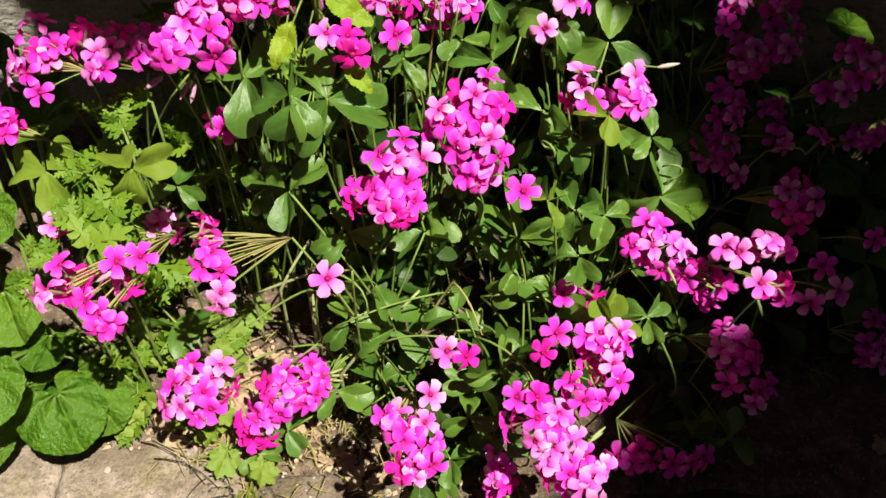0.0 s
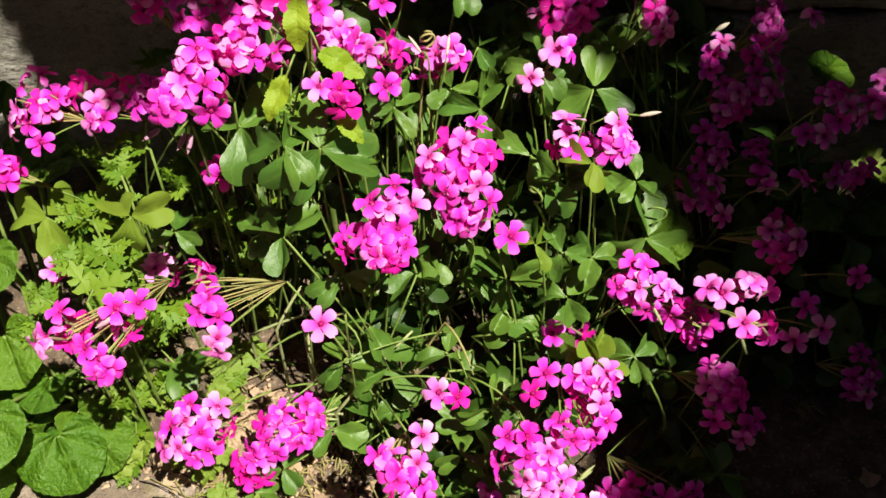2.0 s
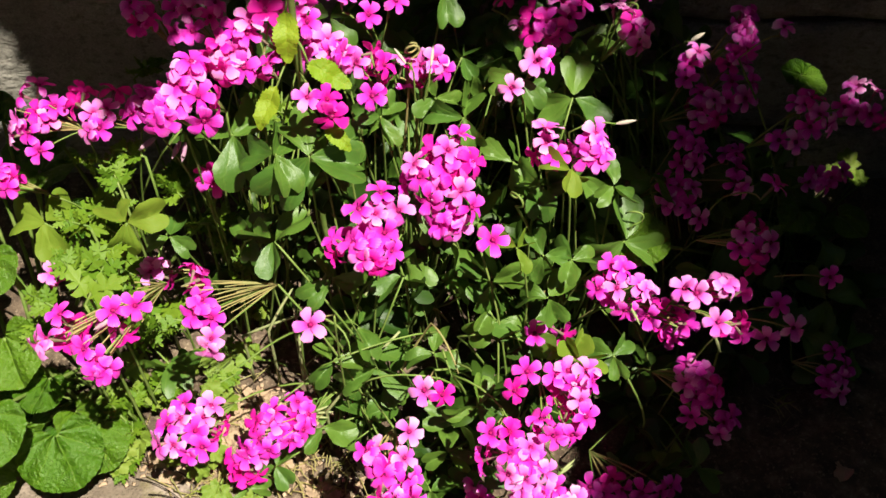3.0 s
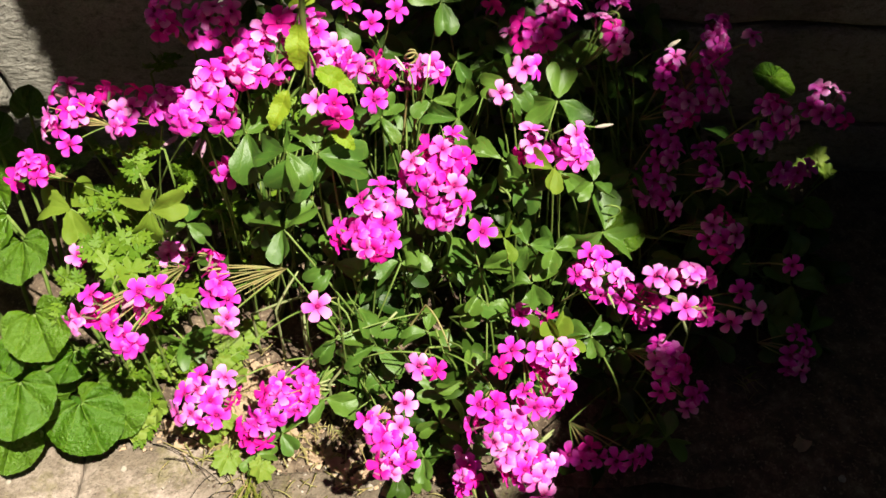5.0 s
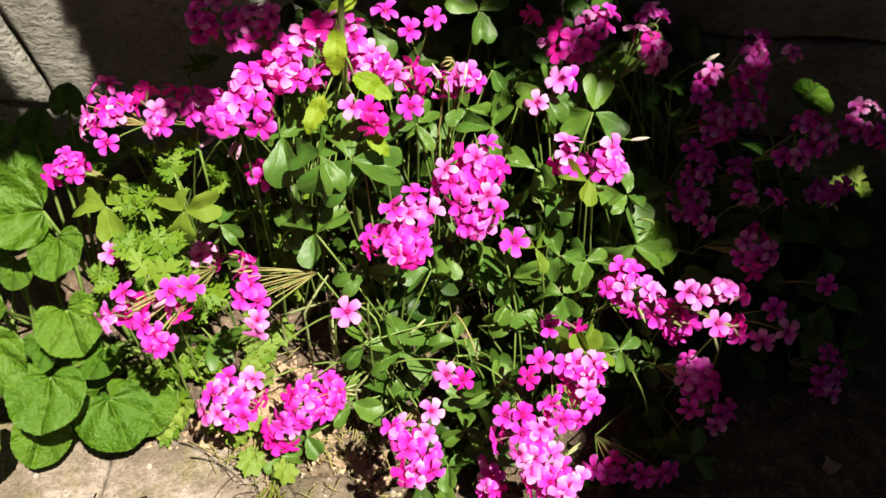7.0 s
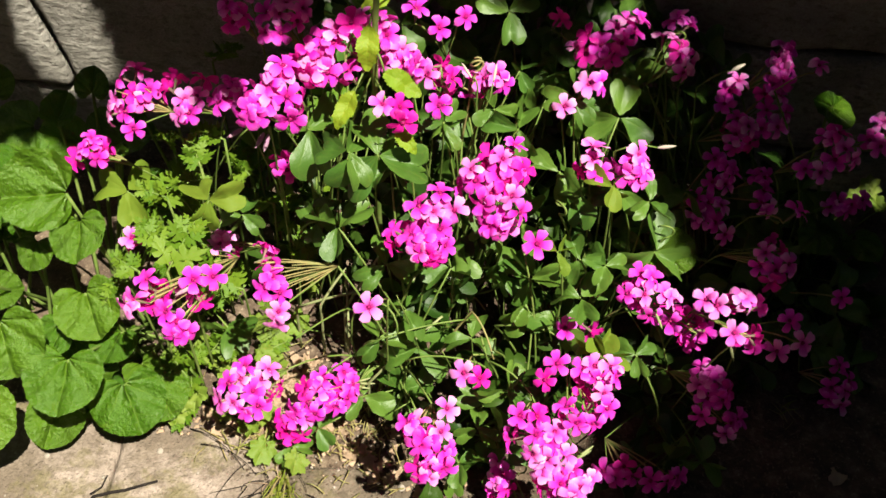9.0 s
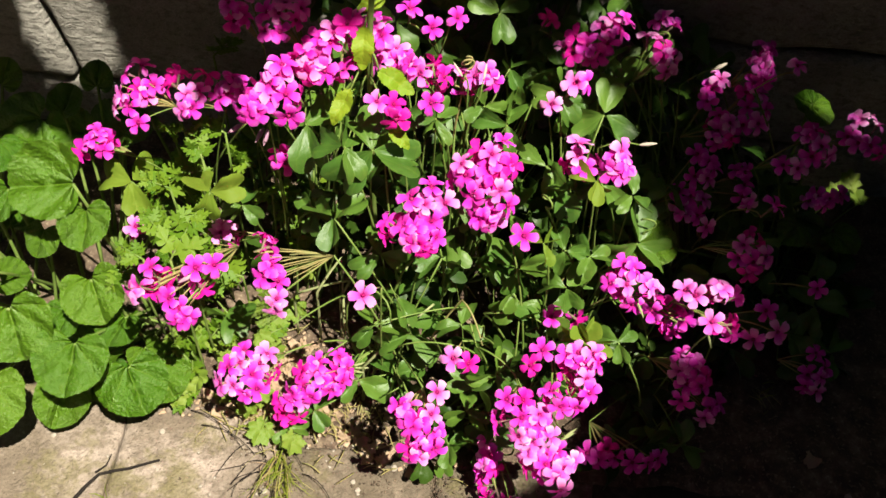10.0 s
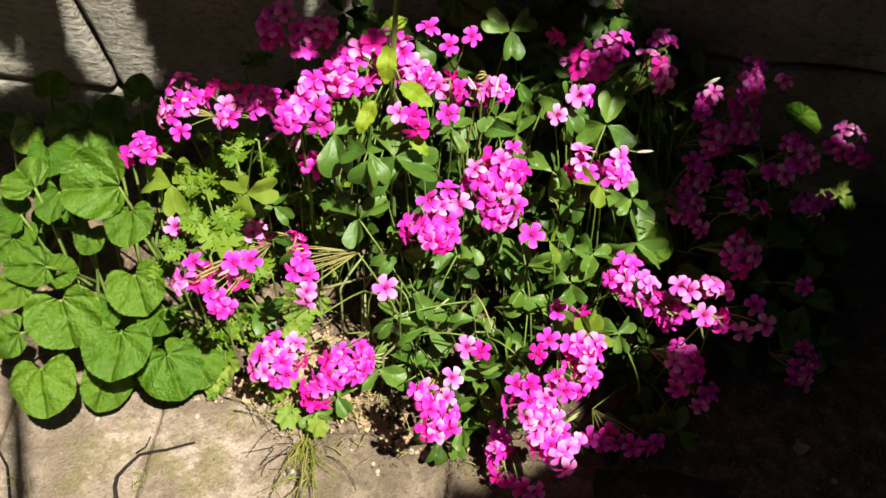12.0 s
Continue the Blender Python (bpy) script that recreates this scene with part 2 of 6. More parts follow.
# kept dark so that the added walls bounce little sunlight
RENDERING = stone_material("dark_slate_rendering", (0.030, 0.034, 0.042), (0.042, 0.047, 0.058), (0.026, 0.029, 0.036), (0.026, 0.032, 0.032), 120, 0.5)


def soil_material():
    m, nt, b = material("garden_soil")
    vec = nt.nodes.new("ShaderNodeNewGeometry").outputs["Position"]
    f = noise_tex(nt, vec, 60.0, 6, 0.7)
    g = noise_tex(nt, vec, 380.0, 4, 0.7)
    base = ramp(nt, f, [(0.32, (0.034, 0.022, 0.014)), (0.52, (0.085, 0.057, 0.036)), (0.72, (0.20, 0.15, 0.10))])
    base = mix(nt, math_node(nt, "MULTIPLY", ramp(nt, g, [(0.56, (0, 0, 0)), (0.66, (1, 1, 1))]), 0.5), base, (0.36, 0.28, 0.19))
    nt.links.new(base, b.inputs["Base Color"])
    b.inputs["Roughness"].default_value = 0.95
    bump(nt, b, math_node(nt, "ADD", f, math_node(nt, "MULTIPLY", g, 0.4)), 0.9, 0.004)
    return m


SOIL = soil_material()


# ---- building helpers ----
def mesh_of(name, verts, faces, mat, smooth=True):
    me = bpy.data.meshes.new(name)
    me.from_pydata([tuple(v) for v in verts], [], faces)
    me.materials.append(mat)
    me.update()
    if smooth:
        me.polygons.foreach_set("use_smooth", [True] * len(me.polygons))
    return me


def thing(name, place, label, category, group=""):
    ob = new(name)
    ob.empty_display_size = 0.01
    ob.matrix_basis = Matrix.Translation(place)
    return tagged(ob, label, category, group)


def part(name, me, parent, m=None, label=""):
    ob = new(name, me)
    ob.parent = parent
    if m is not None:
        ob.matrix_basis = m
    return tagged(ob, label)


def frame_of(normal, forward):
    """Rotation whose z is normal and whose y is forward, made square to it."""
    z = Vector(normal).normalized()
    y = Vector(forward)
    y = y - z * y.dot(z)
    if y.length < 1e-6:
        y = z.orthogonal()
    y.normalize()
    return Matrix((y.cross(z), y, z)).transposed().to_4x4()


def bow(a, c, sag, n):
    """A bent line from a to c, bulging by the vector sag."""
    a, c, sag = Vector(a), Vector(c), Vector(sag)
    return [a.lerp(c, i / n) + sag * (4 * (i / n) * (1 - i / n)) for i in range(n + 1)]


def tube_data(points, r0, r1, sides=5):
    verts, faces = [], []
    n = len(points)
    up = Vector((0.3, 0.9, 0.2))
    for i, p in enumerate(points):
        d = (points[min(i + 1, n - 1)] - points[max(i - 1, 0)]).normalized()
        u = d.cross(up)
        u = u.normalized() if u.length > 1e-4 else d.orthogonal().normalized()
        w = d.cross(u)
        r = r0 + (r1 - r0) * i / (n - 1)
        for k in range(sides):
            a = 2 * math.pi * k / sides
            verts.append(p + u * math.cos(a) * r + w * math.sin(a) * r)
    for i in range(n - 1):
        for k in range(sides):
            j = (k + 1) % sides
            faces.append((i * sides + k, i * sides + j, (i + 1) * sides + j, (i + 1) * sides + k))
    faces.append(tuple(range(sides - 1, -1, -1)))
    faces.append(tuple(range((n - 1) * sides, n * sides)))
    return verts, faces


def tube(name, points, r0, r1, mat, sides=5):
    return mesh_of(name, *tube_data(points, r0, r1, sides), mat)


def blade(name, centre, radius, shape, mat, rings=5, spokes=32, thick=0.0):
    """A leaf blade that is star-shaped about centre: radius(phi) from the tip's direction, shape(x, y) its height."""
    verts = [Vector((0, centre, shape(0, centre)))]
    faces = []
    for i in range(1, rings + 1):
        f = (i / rings) ** 0.8
        for k in range(spokes):
            phi = 2 * math.pi * k / spokes
            r = radius(phi) * f
            x, y = r * math.sin(phi), centre + r * math.cos(phi)
            verts.append(Vector((x, y, shape(x, y))))
    for k in range(spokes):
        faces.append((0, 1 + (k + 1) % spokes, 1 + k))
    for i in range(rings - 1):
        a, c = 1 + i * spokes, 1 + (i + 1) * spokes
        for k in range(spokes):
            j = (k + 1) % spokes
            faces.append((a + k, a + j, c + j, c + k))
    return mesh_of(name, verts, faces, mat)


def between(table, phi):
    """Smooth value at phi (0 at the tip, pi at the base) from (degrees, value) pairs."""
    d = math.degrees(abs((phi + math.pi) % (2 * math.pi) - math.pi))
    for (a, u), (c, v) in zip(table, table[1:]):
        if d <= c:
            s = (d - a) / (c - a)
            s = s * s * (3 - 2 * s)
            return u + (v - u) * s
    return table[-1][1]


# ---- ground, paving and wall ----
def hump(x, y):
    return noise.noise(Vector((x * 9, y * 9, 0.3))) * 0.006 + noise.noise(Vector((x * 38, y * 38, 1.7))) * 0.004


def build_ground():
    fine_x = [-0.62 + 0.012 * i for i in range(106)]
    fine_y = [-0.176 + 0.012 * i for i in range(33)]
    xs = [-60, -20, -6, -2, -1] + fine_x + [1, 2, 6, 20, 60]
    ys = [-60, -20, -6, -2, -0.8] + fine_y + [0.4, 1, 2, 6, 20, 60]
    verts, faces = [], []
    for y in ys:
        for x in xs:
            bed = min(max((y + (0.100 if x < -0.075 else 0.140)) / 0.03, 0), 1)
            verts.append((x, y, -0.006 + bed * 0.007 + (hump(x, y) if abs(x) < 0.9 and y < 0.4 else 0) * bed))
    n = len(xs)
    for j in range(len(ys) - 1):
        for i in range(n - 1):
            faces.append((j * n + i, j * n + i + 1, (j + 1) * n + i + 1, (j + 1) * n + i))
    g = new("ground", mesh_of("ground", verts, faces, SOIL))
    return tagged(g, "dark garden soil with crumbs and dry litter", "ground", kind="structure")


def worn_box(name, size, mat, edge, rough, cuts, seed):
    """A box with rounded, chipped edges; its origin is at the middle of its top."""
    bm = bmesh.new()
    bmesh.ops.create_cube(bm, size=1)
    for v in bm.verts:
        v.co = Vector((v.co.x * size[0], v.co.y * size[1], (v.co.z - 0.5) * size[2]))
    bmesh.ops.bevel(bm, geom=bm.edges[:], offset=edge, segments=2, affect="EDGES", profile=0.6)
    if cuts:
        long_edges = [e for e in bm.edges if e.calc_length() > edge * 3]
        bmesh.ops.subdivide_edges(bm, edges=long_edges, cuts=cuts, use_grid_fill=True)
    for v in bm.verts:
        p = v.co * 30 + Vector((seed * 7.1, 0, 0))
        q = v.co * 110 + Vector((seed * 3.3, 5, 0))
        v.co += Vector((noise.noise(p), noise.noise(p + Vector((9, 0, 0))), noise.noise(p + Vector((0, 9, 0))))) * rough
        v.co += Vector((noise.noise(q), noise.noise(q + Vector((9, 0, 0))), noise.noise(q + Vector((0, 9, 0))))) * rough * 0.4
    me = bpy.data.meshes.new(name)
    bm.to_mesh(me)
    bm.free()
    me.materials.append(mat)
    me.polygons.foreach_set("use_smooth", [True] * len(me.polygons))
    return me


def build_paving():
    root = tagged(new("pavement"), "worn sandstone setts laid in rows", "pavement", kind="structure")
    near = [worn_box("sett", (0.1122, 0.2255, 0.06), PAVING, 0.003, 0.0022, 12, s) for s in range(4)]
    shaded_setts = [worn_box("sett", (0.1122, 0.2255, 0.06), PAVING_MOSSY_SHADED, 0.004, 0.0028, 12, s + 4) for s in range(4)]
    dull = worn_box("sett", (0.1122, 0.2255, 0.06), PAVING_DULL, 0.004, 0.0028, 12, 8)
    far = [worn_box("sett", (0.1122, 0.2255, 0.06), PAVING, 0.004, 0.002, 0, s) for s in range(2)]
    for j in range(5):
        for i in range(-8, 9):
            x = -0.272 + 0.1135 * i + (0.057 if j % 2 else 0)
            if x > 0.28 and j < 3:
                continue
            y = -0.196 - 0.2265 * j
            if j == 0 and x > -0.09:
                y -= 0.036 + random.uniform(-0.004, 0.004)
            me = (shaded_setts if x > 0.1 else [dull] * 4 if x > -0.1 else near)[(i * 3 + j) % 4] if j == 0 and abs(x) < 0.6 else far[(i + j) % 2]
            turn = random.uniform(-0.3, 0.3)
            part("sett", me, root, pose(x, y, random.uniform(-0.0012, 0.0012), random.uniform(-.3, .3), random.uniform(-.3, .3), turn))


def build_wall():
    root = tagged(new("wall_north"), "weathered rough concrete block wall", "wall", kind="structure")
    front, deep = 0.184, 0.16
    kinds = {}

    def block(x0, x1, z0, z1, seed, near, slant=0.0):
        key = (round(x1 - x0, 3), round(z1 - z0, 3), seed % 3, near, slant)
        if key not in kinds:
            kinds[key] = worn_box("block", (x1 - x0, deep, z1 - z0), BLOCK, 0.007, 0.0028 if near else 0.002, 14 if near else 0, seed % 3)
            for v in kinds[key].vertices:
                v.co.x += slant * (v.co.z + z1 - 0.074) * (0.5 + (1 if x0 < -0.5 else -1) * v.co.x / (x1 - x0))
        part("block", kinds[key], root, pose((x0 + x1) / 2, front + deep / 2 + random.uniform(-0.002, 0.002), z1))

    courses = [(-0.14, 0.054), (0.059, 0.262), (0.267, 0.47), (0.475, 0.68)]
    for c, (z0, z1) in enumerate(courses):
        shift = -0.323 if c == 1 else -0.329 + (0.21 if c % 2 == 0 else 0.0)
        for i in range(-5, 6):
            x0 = shift + 0.41 * i + 0.0025
            x1 = shift + 0.41 * (i + 1) - 0.0025
            near = c < 2 and x1 > -0.75 and x0 < 0.5
            if c == 1 and i >= 1:
                block(x0, x1, z0, 0.156, i, near)
                block(x0, x1, 0.161, z1, i + 1, near)
            else:
                block(x0, x1, z0, z1, i + c, near, -0.22 if c == 1 and i in (-1, 0) else 0.0)
    core = worn_box("mortar_core", (4.4, 0.12, 0.80), SOIL, 0.01, 0.0, 0, 1)
    part("mortar_core", core, root, pose(0, front + deep / 2 + 0.004, 0.665))


def plain_wall(name, x0, x1, y0, y1, top, label):
    bm = bmesh.new()
    bmesh.ops.create_cube(bm, size=1)
    for v in bm.verts:
        v.co = Vector(((x0 + x1) / 2 + v.co.x * (x1 - x0), (y0 + y1) / 2 + v.co.y * (y1 - y0), -0.05 + (v.co.z + 0.5) * (top + 0.05)))
    me = bpy.data.meshes.new(name)
    bm.to_mesh(me)
    bm.free()
    me.materials.append(RENDERING)
    tagged(new(name, me), label, "wall", kind="structure")


ground = build_ground()
build_paving()
build_wall()
# walls out of view, added to narrow the sky and deepen the shade
plain_wall("wall_south", -2.5, 2.5, -2.6, -2.4, 3.4, "unseen plain dark rendered wall added to cut sky light")
plain_wall("wall_east", 2.3, 2.5, -2.4, 0.5, 3.4, "unseen plain dark rendered wall added to cut sky light")
plain_wall("wall_west", -2.5, -2.3, -2.4, 0.5, 3.4, "unseen plain dark rendered wall added to cut sky light")
plain_wall("wall_house", -2.5, 2.5, 0.5, 0.7, 3.4, "unseen plain dark rendered wall behind the block wall, added to cut sky light")


# ---- unseen overhanging tree, added to shade the bed and the wall ----
def build_tree():
    height = 1.55
    to_sun = -SUN_WAY / -SUN_WAY.z
    foot = Vector((1.65, -0.95, -0.04))
    root = thing("unseen_shade_tree", foot, "unseen leafy tree added to shade the flower bed and wall", "tree")
    trunk_top = Vector((-0.15, 0.1, 1.25))
    part("trunk", tube("trunk", [Vector((0, 0, 0)), Vector((-0.02, 0.03, 0.4)), Vector((-0.08, 0.05, 0.85)), trunk_top], 0.075, 0.045, BARK, 10), root)
    rnd = random.Random(8)
    # the crown's ragged rim, as the line (y, x) along which its shade ends
    edge = [(-0.80, -0.005), (-0.19, -0.005), (-0.172, 0.0), (-0.162, 0.028), (-0.148, 0.045), (-0.138, 0.072), (-0.12, 0.105), (-0.10, 0.100), (-0.055, 0.108), (-0.035, 0.134), (-0.01, 0.135), (0.02, 0.105), (0.065, 0.060), (0.10, 0.045), (0.126, 0.024), (0.138, 0.0), (0.150, -0.026), (0.164, -0.045), (0.175, -0.09), (0.20, -0.20), (0.215, -0.300), (0.25, -0.340), (0.7, -0.40)]

    def limit(y):
        for (a, u), (c, v) in zip(edge, edge[1:]):
            if y <= c:
                return u + (v - u) * max(0, (y - a) / (c - a))
        return edge[-1][1]

    # holes placed to light single leaves, flowers and spots of wall
    gaps = [(0.212, 0.176, 0.009), (0.226, 0.172, 0.006), (0.036, 0.214, 0.008), (0.252, 0.160, 0.002), (0.323, 0.154, 0.008), (0.032, 0.158, 0.003), (0.064, 0.168, 0.003), (0.142, 0.177, 0.0), (0.046, 0.257, 0.005), (-0.150, 0.242, 0.006), (-0.152, 0.229, 0.003), (-0.19, 0.251, 0.002), (0.016, 0.168, 0.004), (0.1135, 0.1665, 0.003), (0.068, 0.178, 0.004), (0.345, 0.164, 0.006)]
    # wall areas kept clear of the low sprays so that the sun reaches them
    lit = [[(-0.399, 0.243), (-0.39, 0.229), (-0.382, 0.217), (-0.362, 0.207), (-0.342, 0.205), (-0.302, 0.214), (-0.314, 0.224), (-0.327, 0.23), (-0.342, 0.245), (-0.352, 0.30), (-0.41, 0.30)],
           [(-0.47, 0.214), (-0.434, 0.215), (-0.424, 0.210), (-0.427, 0.206), (-0.47, 0.203)]]

    # where the crown is thinned to let dappled light onto chosen flowers
    sparse = [(-0.245, -0.165, 0.112, 0.150, 0.86), (-0.245, -0.20, 0.090, 0.112, 0.72), (-0.03, 0.035, 0.136, 0.166, 0.82)]

    def sunny(px, py):
        for poly in lit:
            odd = False
            for (a, u), (c, v) in zip(poly, poly[1:] + poly[:1]):
                if (u > py) != (v > py) and px < a + (c - a) * (py - u) / (v - u):
                    odd = not odd
            if odd:
                return True
        return False

    verts, faces = [], []

    def leaf(gx, gy, size, lift):
        at = Vector((gx, gy, 0)) + to_sun * (height + lift) - foot
        way = Vector((rnd.gauss(0, 1), rnd.gauss(0, 1), rnd.gauss(0, 0.35))).normalized()
        m = frame_of((rnd.gauss(0.25, 0.3), rnd.gauss(-0.3, 0.3), 1), way)
        k = len(verts)
        for x, y, z in ((0, -0.5, 0), (0.26, -0.15, 0.05), (0.22, 0.2, 0.03), (0, 0.55, -0.06), (-0.22, 0.2, 0.03), (-0.26, -0.15, 0.05)):
            verts.append(at + (m @ Vector((x, y, z))) * size)
        faces.extend([(k, k + 1, k + 2, k + 3), (k, k + 3, k + 4, k + 5)])

    count = 0
    while count < 12500:
        gx, gy = rnd.uniform(-0.62, 0.72), rnd.uniform(-0.36, 0.50)
        if rnd.random() < 0.4:
            gx, gy = rnd.uniform(-0.58, 0.50), rnd.uniform(-0.25, 0.40)
        size = rnd.uniform(0.026, 0.050)
        spray = -0.45 < gx < -0.160 and (0.112 if gx > -0.20 else 0.098 if gx > -0.24 else 0.114) + rnd.gauss(0, 0.004) < gy < 0.205 or gx < -0.1 and gy > 0.19 or gx < -0.395 and gy > 0.12
        if gx < limit(gy) + size * 0.32 and not spray:
            continue
        if gx < -0.25 and gy > 0.17:
            size = rnd.uniform(0.016, 0.028)
            if any(sunny(gx + size * u, gy + size * v) for u, v in ((0, 0), (0.3, 0), (-0.3, 0), (0, 0.3), (0, -0.3))):
                continue
        if any((gx - a) ** 2 + (gy - c) ** 2 < (r + size * 0.36) ** 2 for a, c, r in gaps):
            continue
        if any(a < gx < c and u < gy < v and rnd.random() < share for a, c, u, v, share in sparse):
            continue
        leaf(gx, gy, size, rnd.gauss(0, 0.09) - (0.68 if gx < -0.17 else 0.0))
        count += 1
    while count < 16500:
        gx, gy, size = rnd.uniform(-0.70, -0.18), rnd.uniform(0.175, 0.42), rnd.uniform(0.014, 0.024)
        if any(sunny(gx + size * u, gy + size * v) for u, v in ((0, 0), (0.3, 0), (-0.3, 0), (0, 0.3), (0, -0.3))):
            continue
        if any((gx - a) ** 2 + (gy - c) ** 2 < (r + size * 0.36) ** 2 for a, c, r in gaps):
            continue
        leaf(gx, gy, size, rnd.gauss(0, 0.06) - 0.68)
        count += 1
    # leaves added to keep sky light off the wall
    for _ in range(4500):
        leaf(rnd.uniform(0.0, 0.80), rnd.uniform(0.46, 0.82), rnd.uniform(0.028, 0.052), rnd.gauss(0, 0.09))
    part("crown", mesh_of("crown", verts, faces, CROWN), root, label="dense crown of small dark leaves")
    for gx, gy in ((0.1, -0.3), (0.35, 0.1), (0.15, 0.42), (0.6, 0.3), (0.65, -0.1), (0.4, -0.3), (-0.25, 0.42)):
        end = Vector((gx, gy, 0)) + to_sun * height - foot
        part("limb", tube("limb", bow(trunk_top - Vector((0, 0, 0.02)), end, (0, 0, 0.10), 6), 0.022, 0.003, BARK, 6), root)
    for gx, gy in ((-0.24, 0.16), (-0.36, 0.15), (-0.22, 0.27), (-0.42, 0.30)):
        end = Vector((gx, gy, 0)) + to_sun * (height - 0.66) - foot
        part("limb", tube("limb", bow(trunk_top - Vector((0, 0, 0.1)), end, (0, 0.34, 0.25), 9), 0.016, 0.002, BARK, 6), root)
    # bough added to cast the narrow shadow over the paving
    bough = [Vector((x, y, 0)) + to_sun * (height + up) - foot for x, y, up in ((-0.340, -0.09, -0.2), (-0.319, -0.138, -0.2), (-0.300, -0.187, -0.2), (-0.278, -0.26, -0.2), (-0.22, -0.50, -0.2), (0.3, -0.85, -0.2))]
    part("limb", tube("limb", bough + [trunk_top], 0.005, 0.014, BARK, 6), root)


build_tree()


# shrub out of view, added to block sky and bounced light from the right
def build_shrub():
    foot = Vector((1.12, 0.0, -0.03))
    root = thing("unseen_shrub", foot, "unseen dense dark shrub added to block sky light beside the bed", "shrub")
    r = random.Random(5)
    verts, faces = [], []
    for _ in range(6000):
        p = Vector((r.gauss(0, 1), r.gauss(0, 1), r.gauss(0, 1))).normalized() * r.uniform(0.6, 1.0)
        p = Vector((p.x * 0.40, -0.18 + p.y * 0.46, 0.80 + p.z * 0.78)) + Vector((r.gauss(0, 0.02), r.gauss(0, 0.02), r.gauss(0, 0.02)))
        if p.y > 0.17:
            continue
        m = frame_of((p.x + r.gauss(0, 0.3), p.y + r.gauss(0, 0.3), p.z - 0.5 + r.gauss(0, 0.3)), (r.gauss(0, 1), r.gauss(0, 1), r.gauss(0, 1)))
        size, k = r.uniform(0.035, 0.06), len(verts)
        for x, y, z in ((0, -0.5, 0), (0.24, -0.12, 0.05), (0.20, 0.2, 0.03), (0, 0.55, -0.06), (-0.20, 0.2, 0.03), (-0.24, -0.12, 0.05)):
            verts.append(p + (m @ Vector((x, y, z))) * size)
        faces += [(k, k + 1, k + 2, k + 3), (k, k + 3, k + 4, k + 5)]
    part("foliage", mesh_of("foliage", verts, faces, CROWN), root)
    for i in range(6):
        a = i * 1.05
        end = Vector((math.cos(a) * 0.22, -0.18 + math.sin(a) * 0.22, 1.1))
        part("branch", tube("branch", bow(Vector((0, -0.1, 0)), end, (0, 0, 0.05), 5), 0.016, 0.004, BARK, 6), root)


build_shrub()

# ---- flowers of the pink sorrel ----
CROWNS = [Vector(c) for c in ((0.0, 0.03, 0), (0.10, -0.01, 0), (-0.10, 0.03, 0), (0.19, 0.03, 0), (-0.03, -0.04, 0),
                              (0.06, -0.07, 0), (0.27, 0.07, 0), (-0.18, 0.03, 0), (0.17, -0.05, 0))]
FACING = Vector((0.05, -0.62, 0.78)).normalized()
SEEN = Vector((0.0, -0.65, 0.76)).normalized()
ACROSS, ABOVE = Vector((1, 0, 0)), Vector((0, 0.76, 0.65)).normalized()
rnd = random.Random(21)


def petal_mesh(seed, curl, mat):
    """An obovate petal that rises out of the throat as part of a funnel and then flares."""
    r = random.Random(seed)
    verts, faces = [], []
    outline = ((0.0, 0.0009), (0.16, 0.0018), (0.34, 0.0024), (0.52, 0.0027), (0.70, 0.0030), (0.85, 0.0028), (0.95, 0.0019), (1.0, 0.0008))
    rows, cols = len(outline), 5
    lean = r.uniform(-0.0006, 0.0006)
    for i, (f, half) in enumerate(outline):
        y = 0.0009 + 0.0085 * f
        for k in range(cols):
            s = k / (cols - 1) * 2 - 1
            dip = r.uniform(0, 0.0005) if i >= rows - 2 else 0.0
            z = 0.0042 * (1 - math.exp(-f * 2.8)) - 0.0026 * curl * f * f + 0.0010 * s * s * (1 - f) - 0.0009 * s * s * f + r.gauss(0, 0.00016)
            z += 0.0009 * s * f
            verts.append((s * half * r.uniform(0.95, 1.05) + lean * f * f, y - dip, z))
    for i in range(rows - 1):
        for k in range(cols - 1):
            a = i * cols + k
            faces.append((a, a + 1, a + cols + 1, a + cols))
    return mesh_of("petal", verts, faces, mat)


PETALS = [[petal_mesh(s, c, mat) for s, c in ((1, 0.5), (2, 1.0), (3, 0.1), (4, 0.8), (5, 1.3), (6, 1.7))] for mat in (PETAL, PETAL_SUNLIT, PETAL_SHADED)]
TUBE = tube("flower_tube", [Vector((0, 0, z)) for z in (-0.011, -0.007, -0.003, 0.0006)], 0.0005, 0.0012, CALYX, 7)
CENTRE = tube("throat", [Vector((0, 0, z)) for z in (-0.002, 0.0004, 0.0013)], 0.0006, 0.0015, THROAT, 8)


def stamens_mesh():
    verts, faces = [], []
    for i in range(5):
        a = i * 1.2566
        tip = Vector((math.cos(a) * 0.0006, math.sin(a) * 0.0006, 0.0017))
        v, f = tube_data([Vector((0, 0, 0)), tip], 0.00012, 0.00028, 5)
        faces += [tuple(q + len(verts) for q in face) for face in f]
        verts += v
    return mesh_of("stamen_head", verts, faces, STAMEN)


STAMENS = stamens_mesh()


def nearest_crown(p):
    c = min(CROWNS, key=lambda q: (q.x - p.x) ** 2 + (q.y - 0.03 - p.y) ** 2)
    return c + Vector((rnd.gauss(0, 0.012), rnd.gauss(0, 0.012), 0))


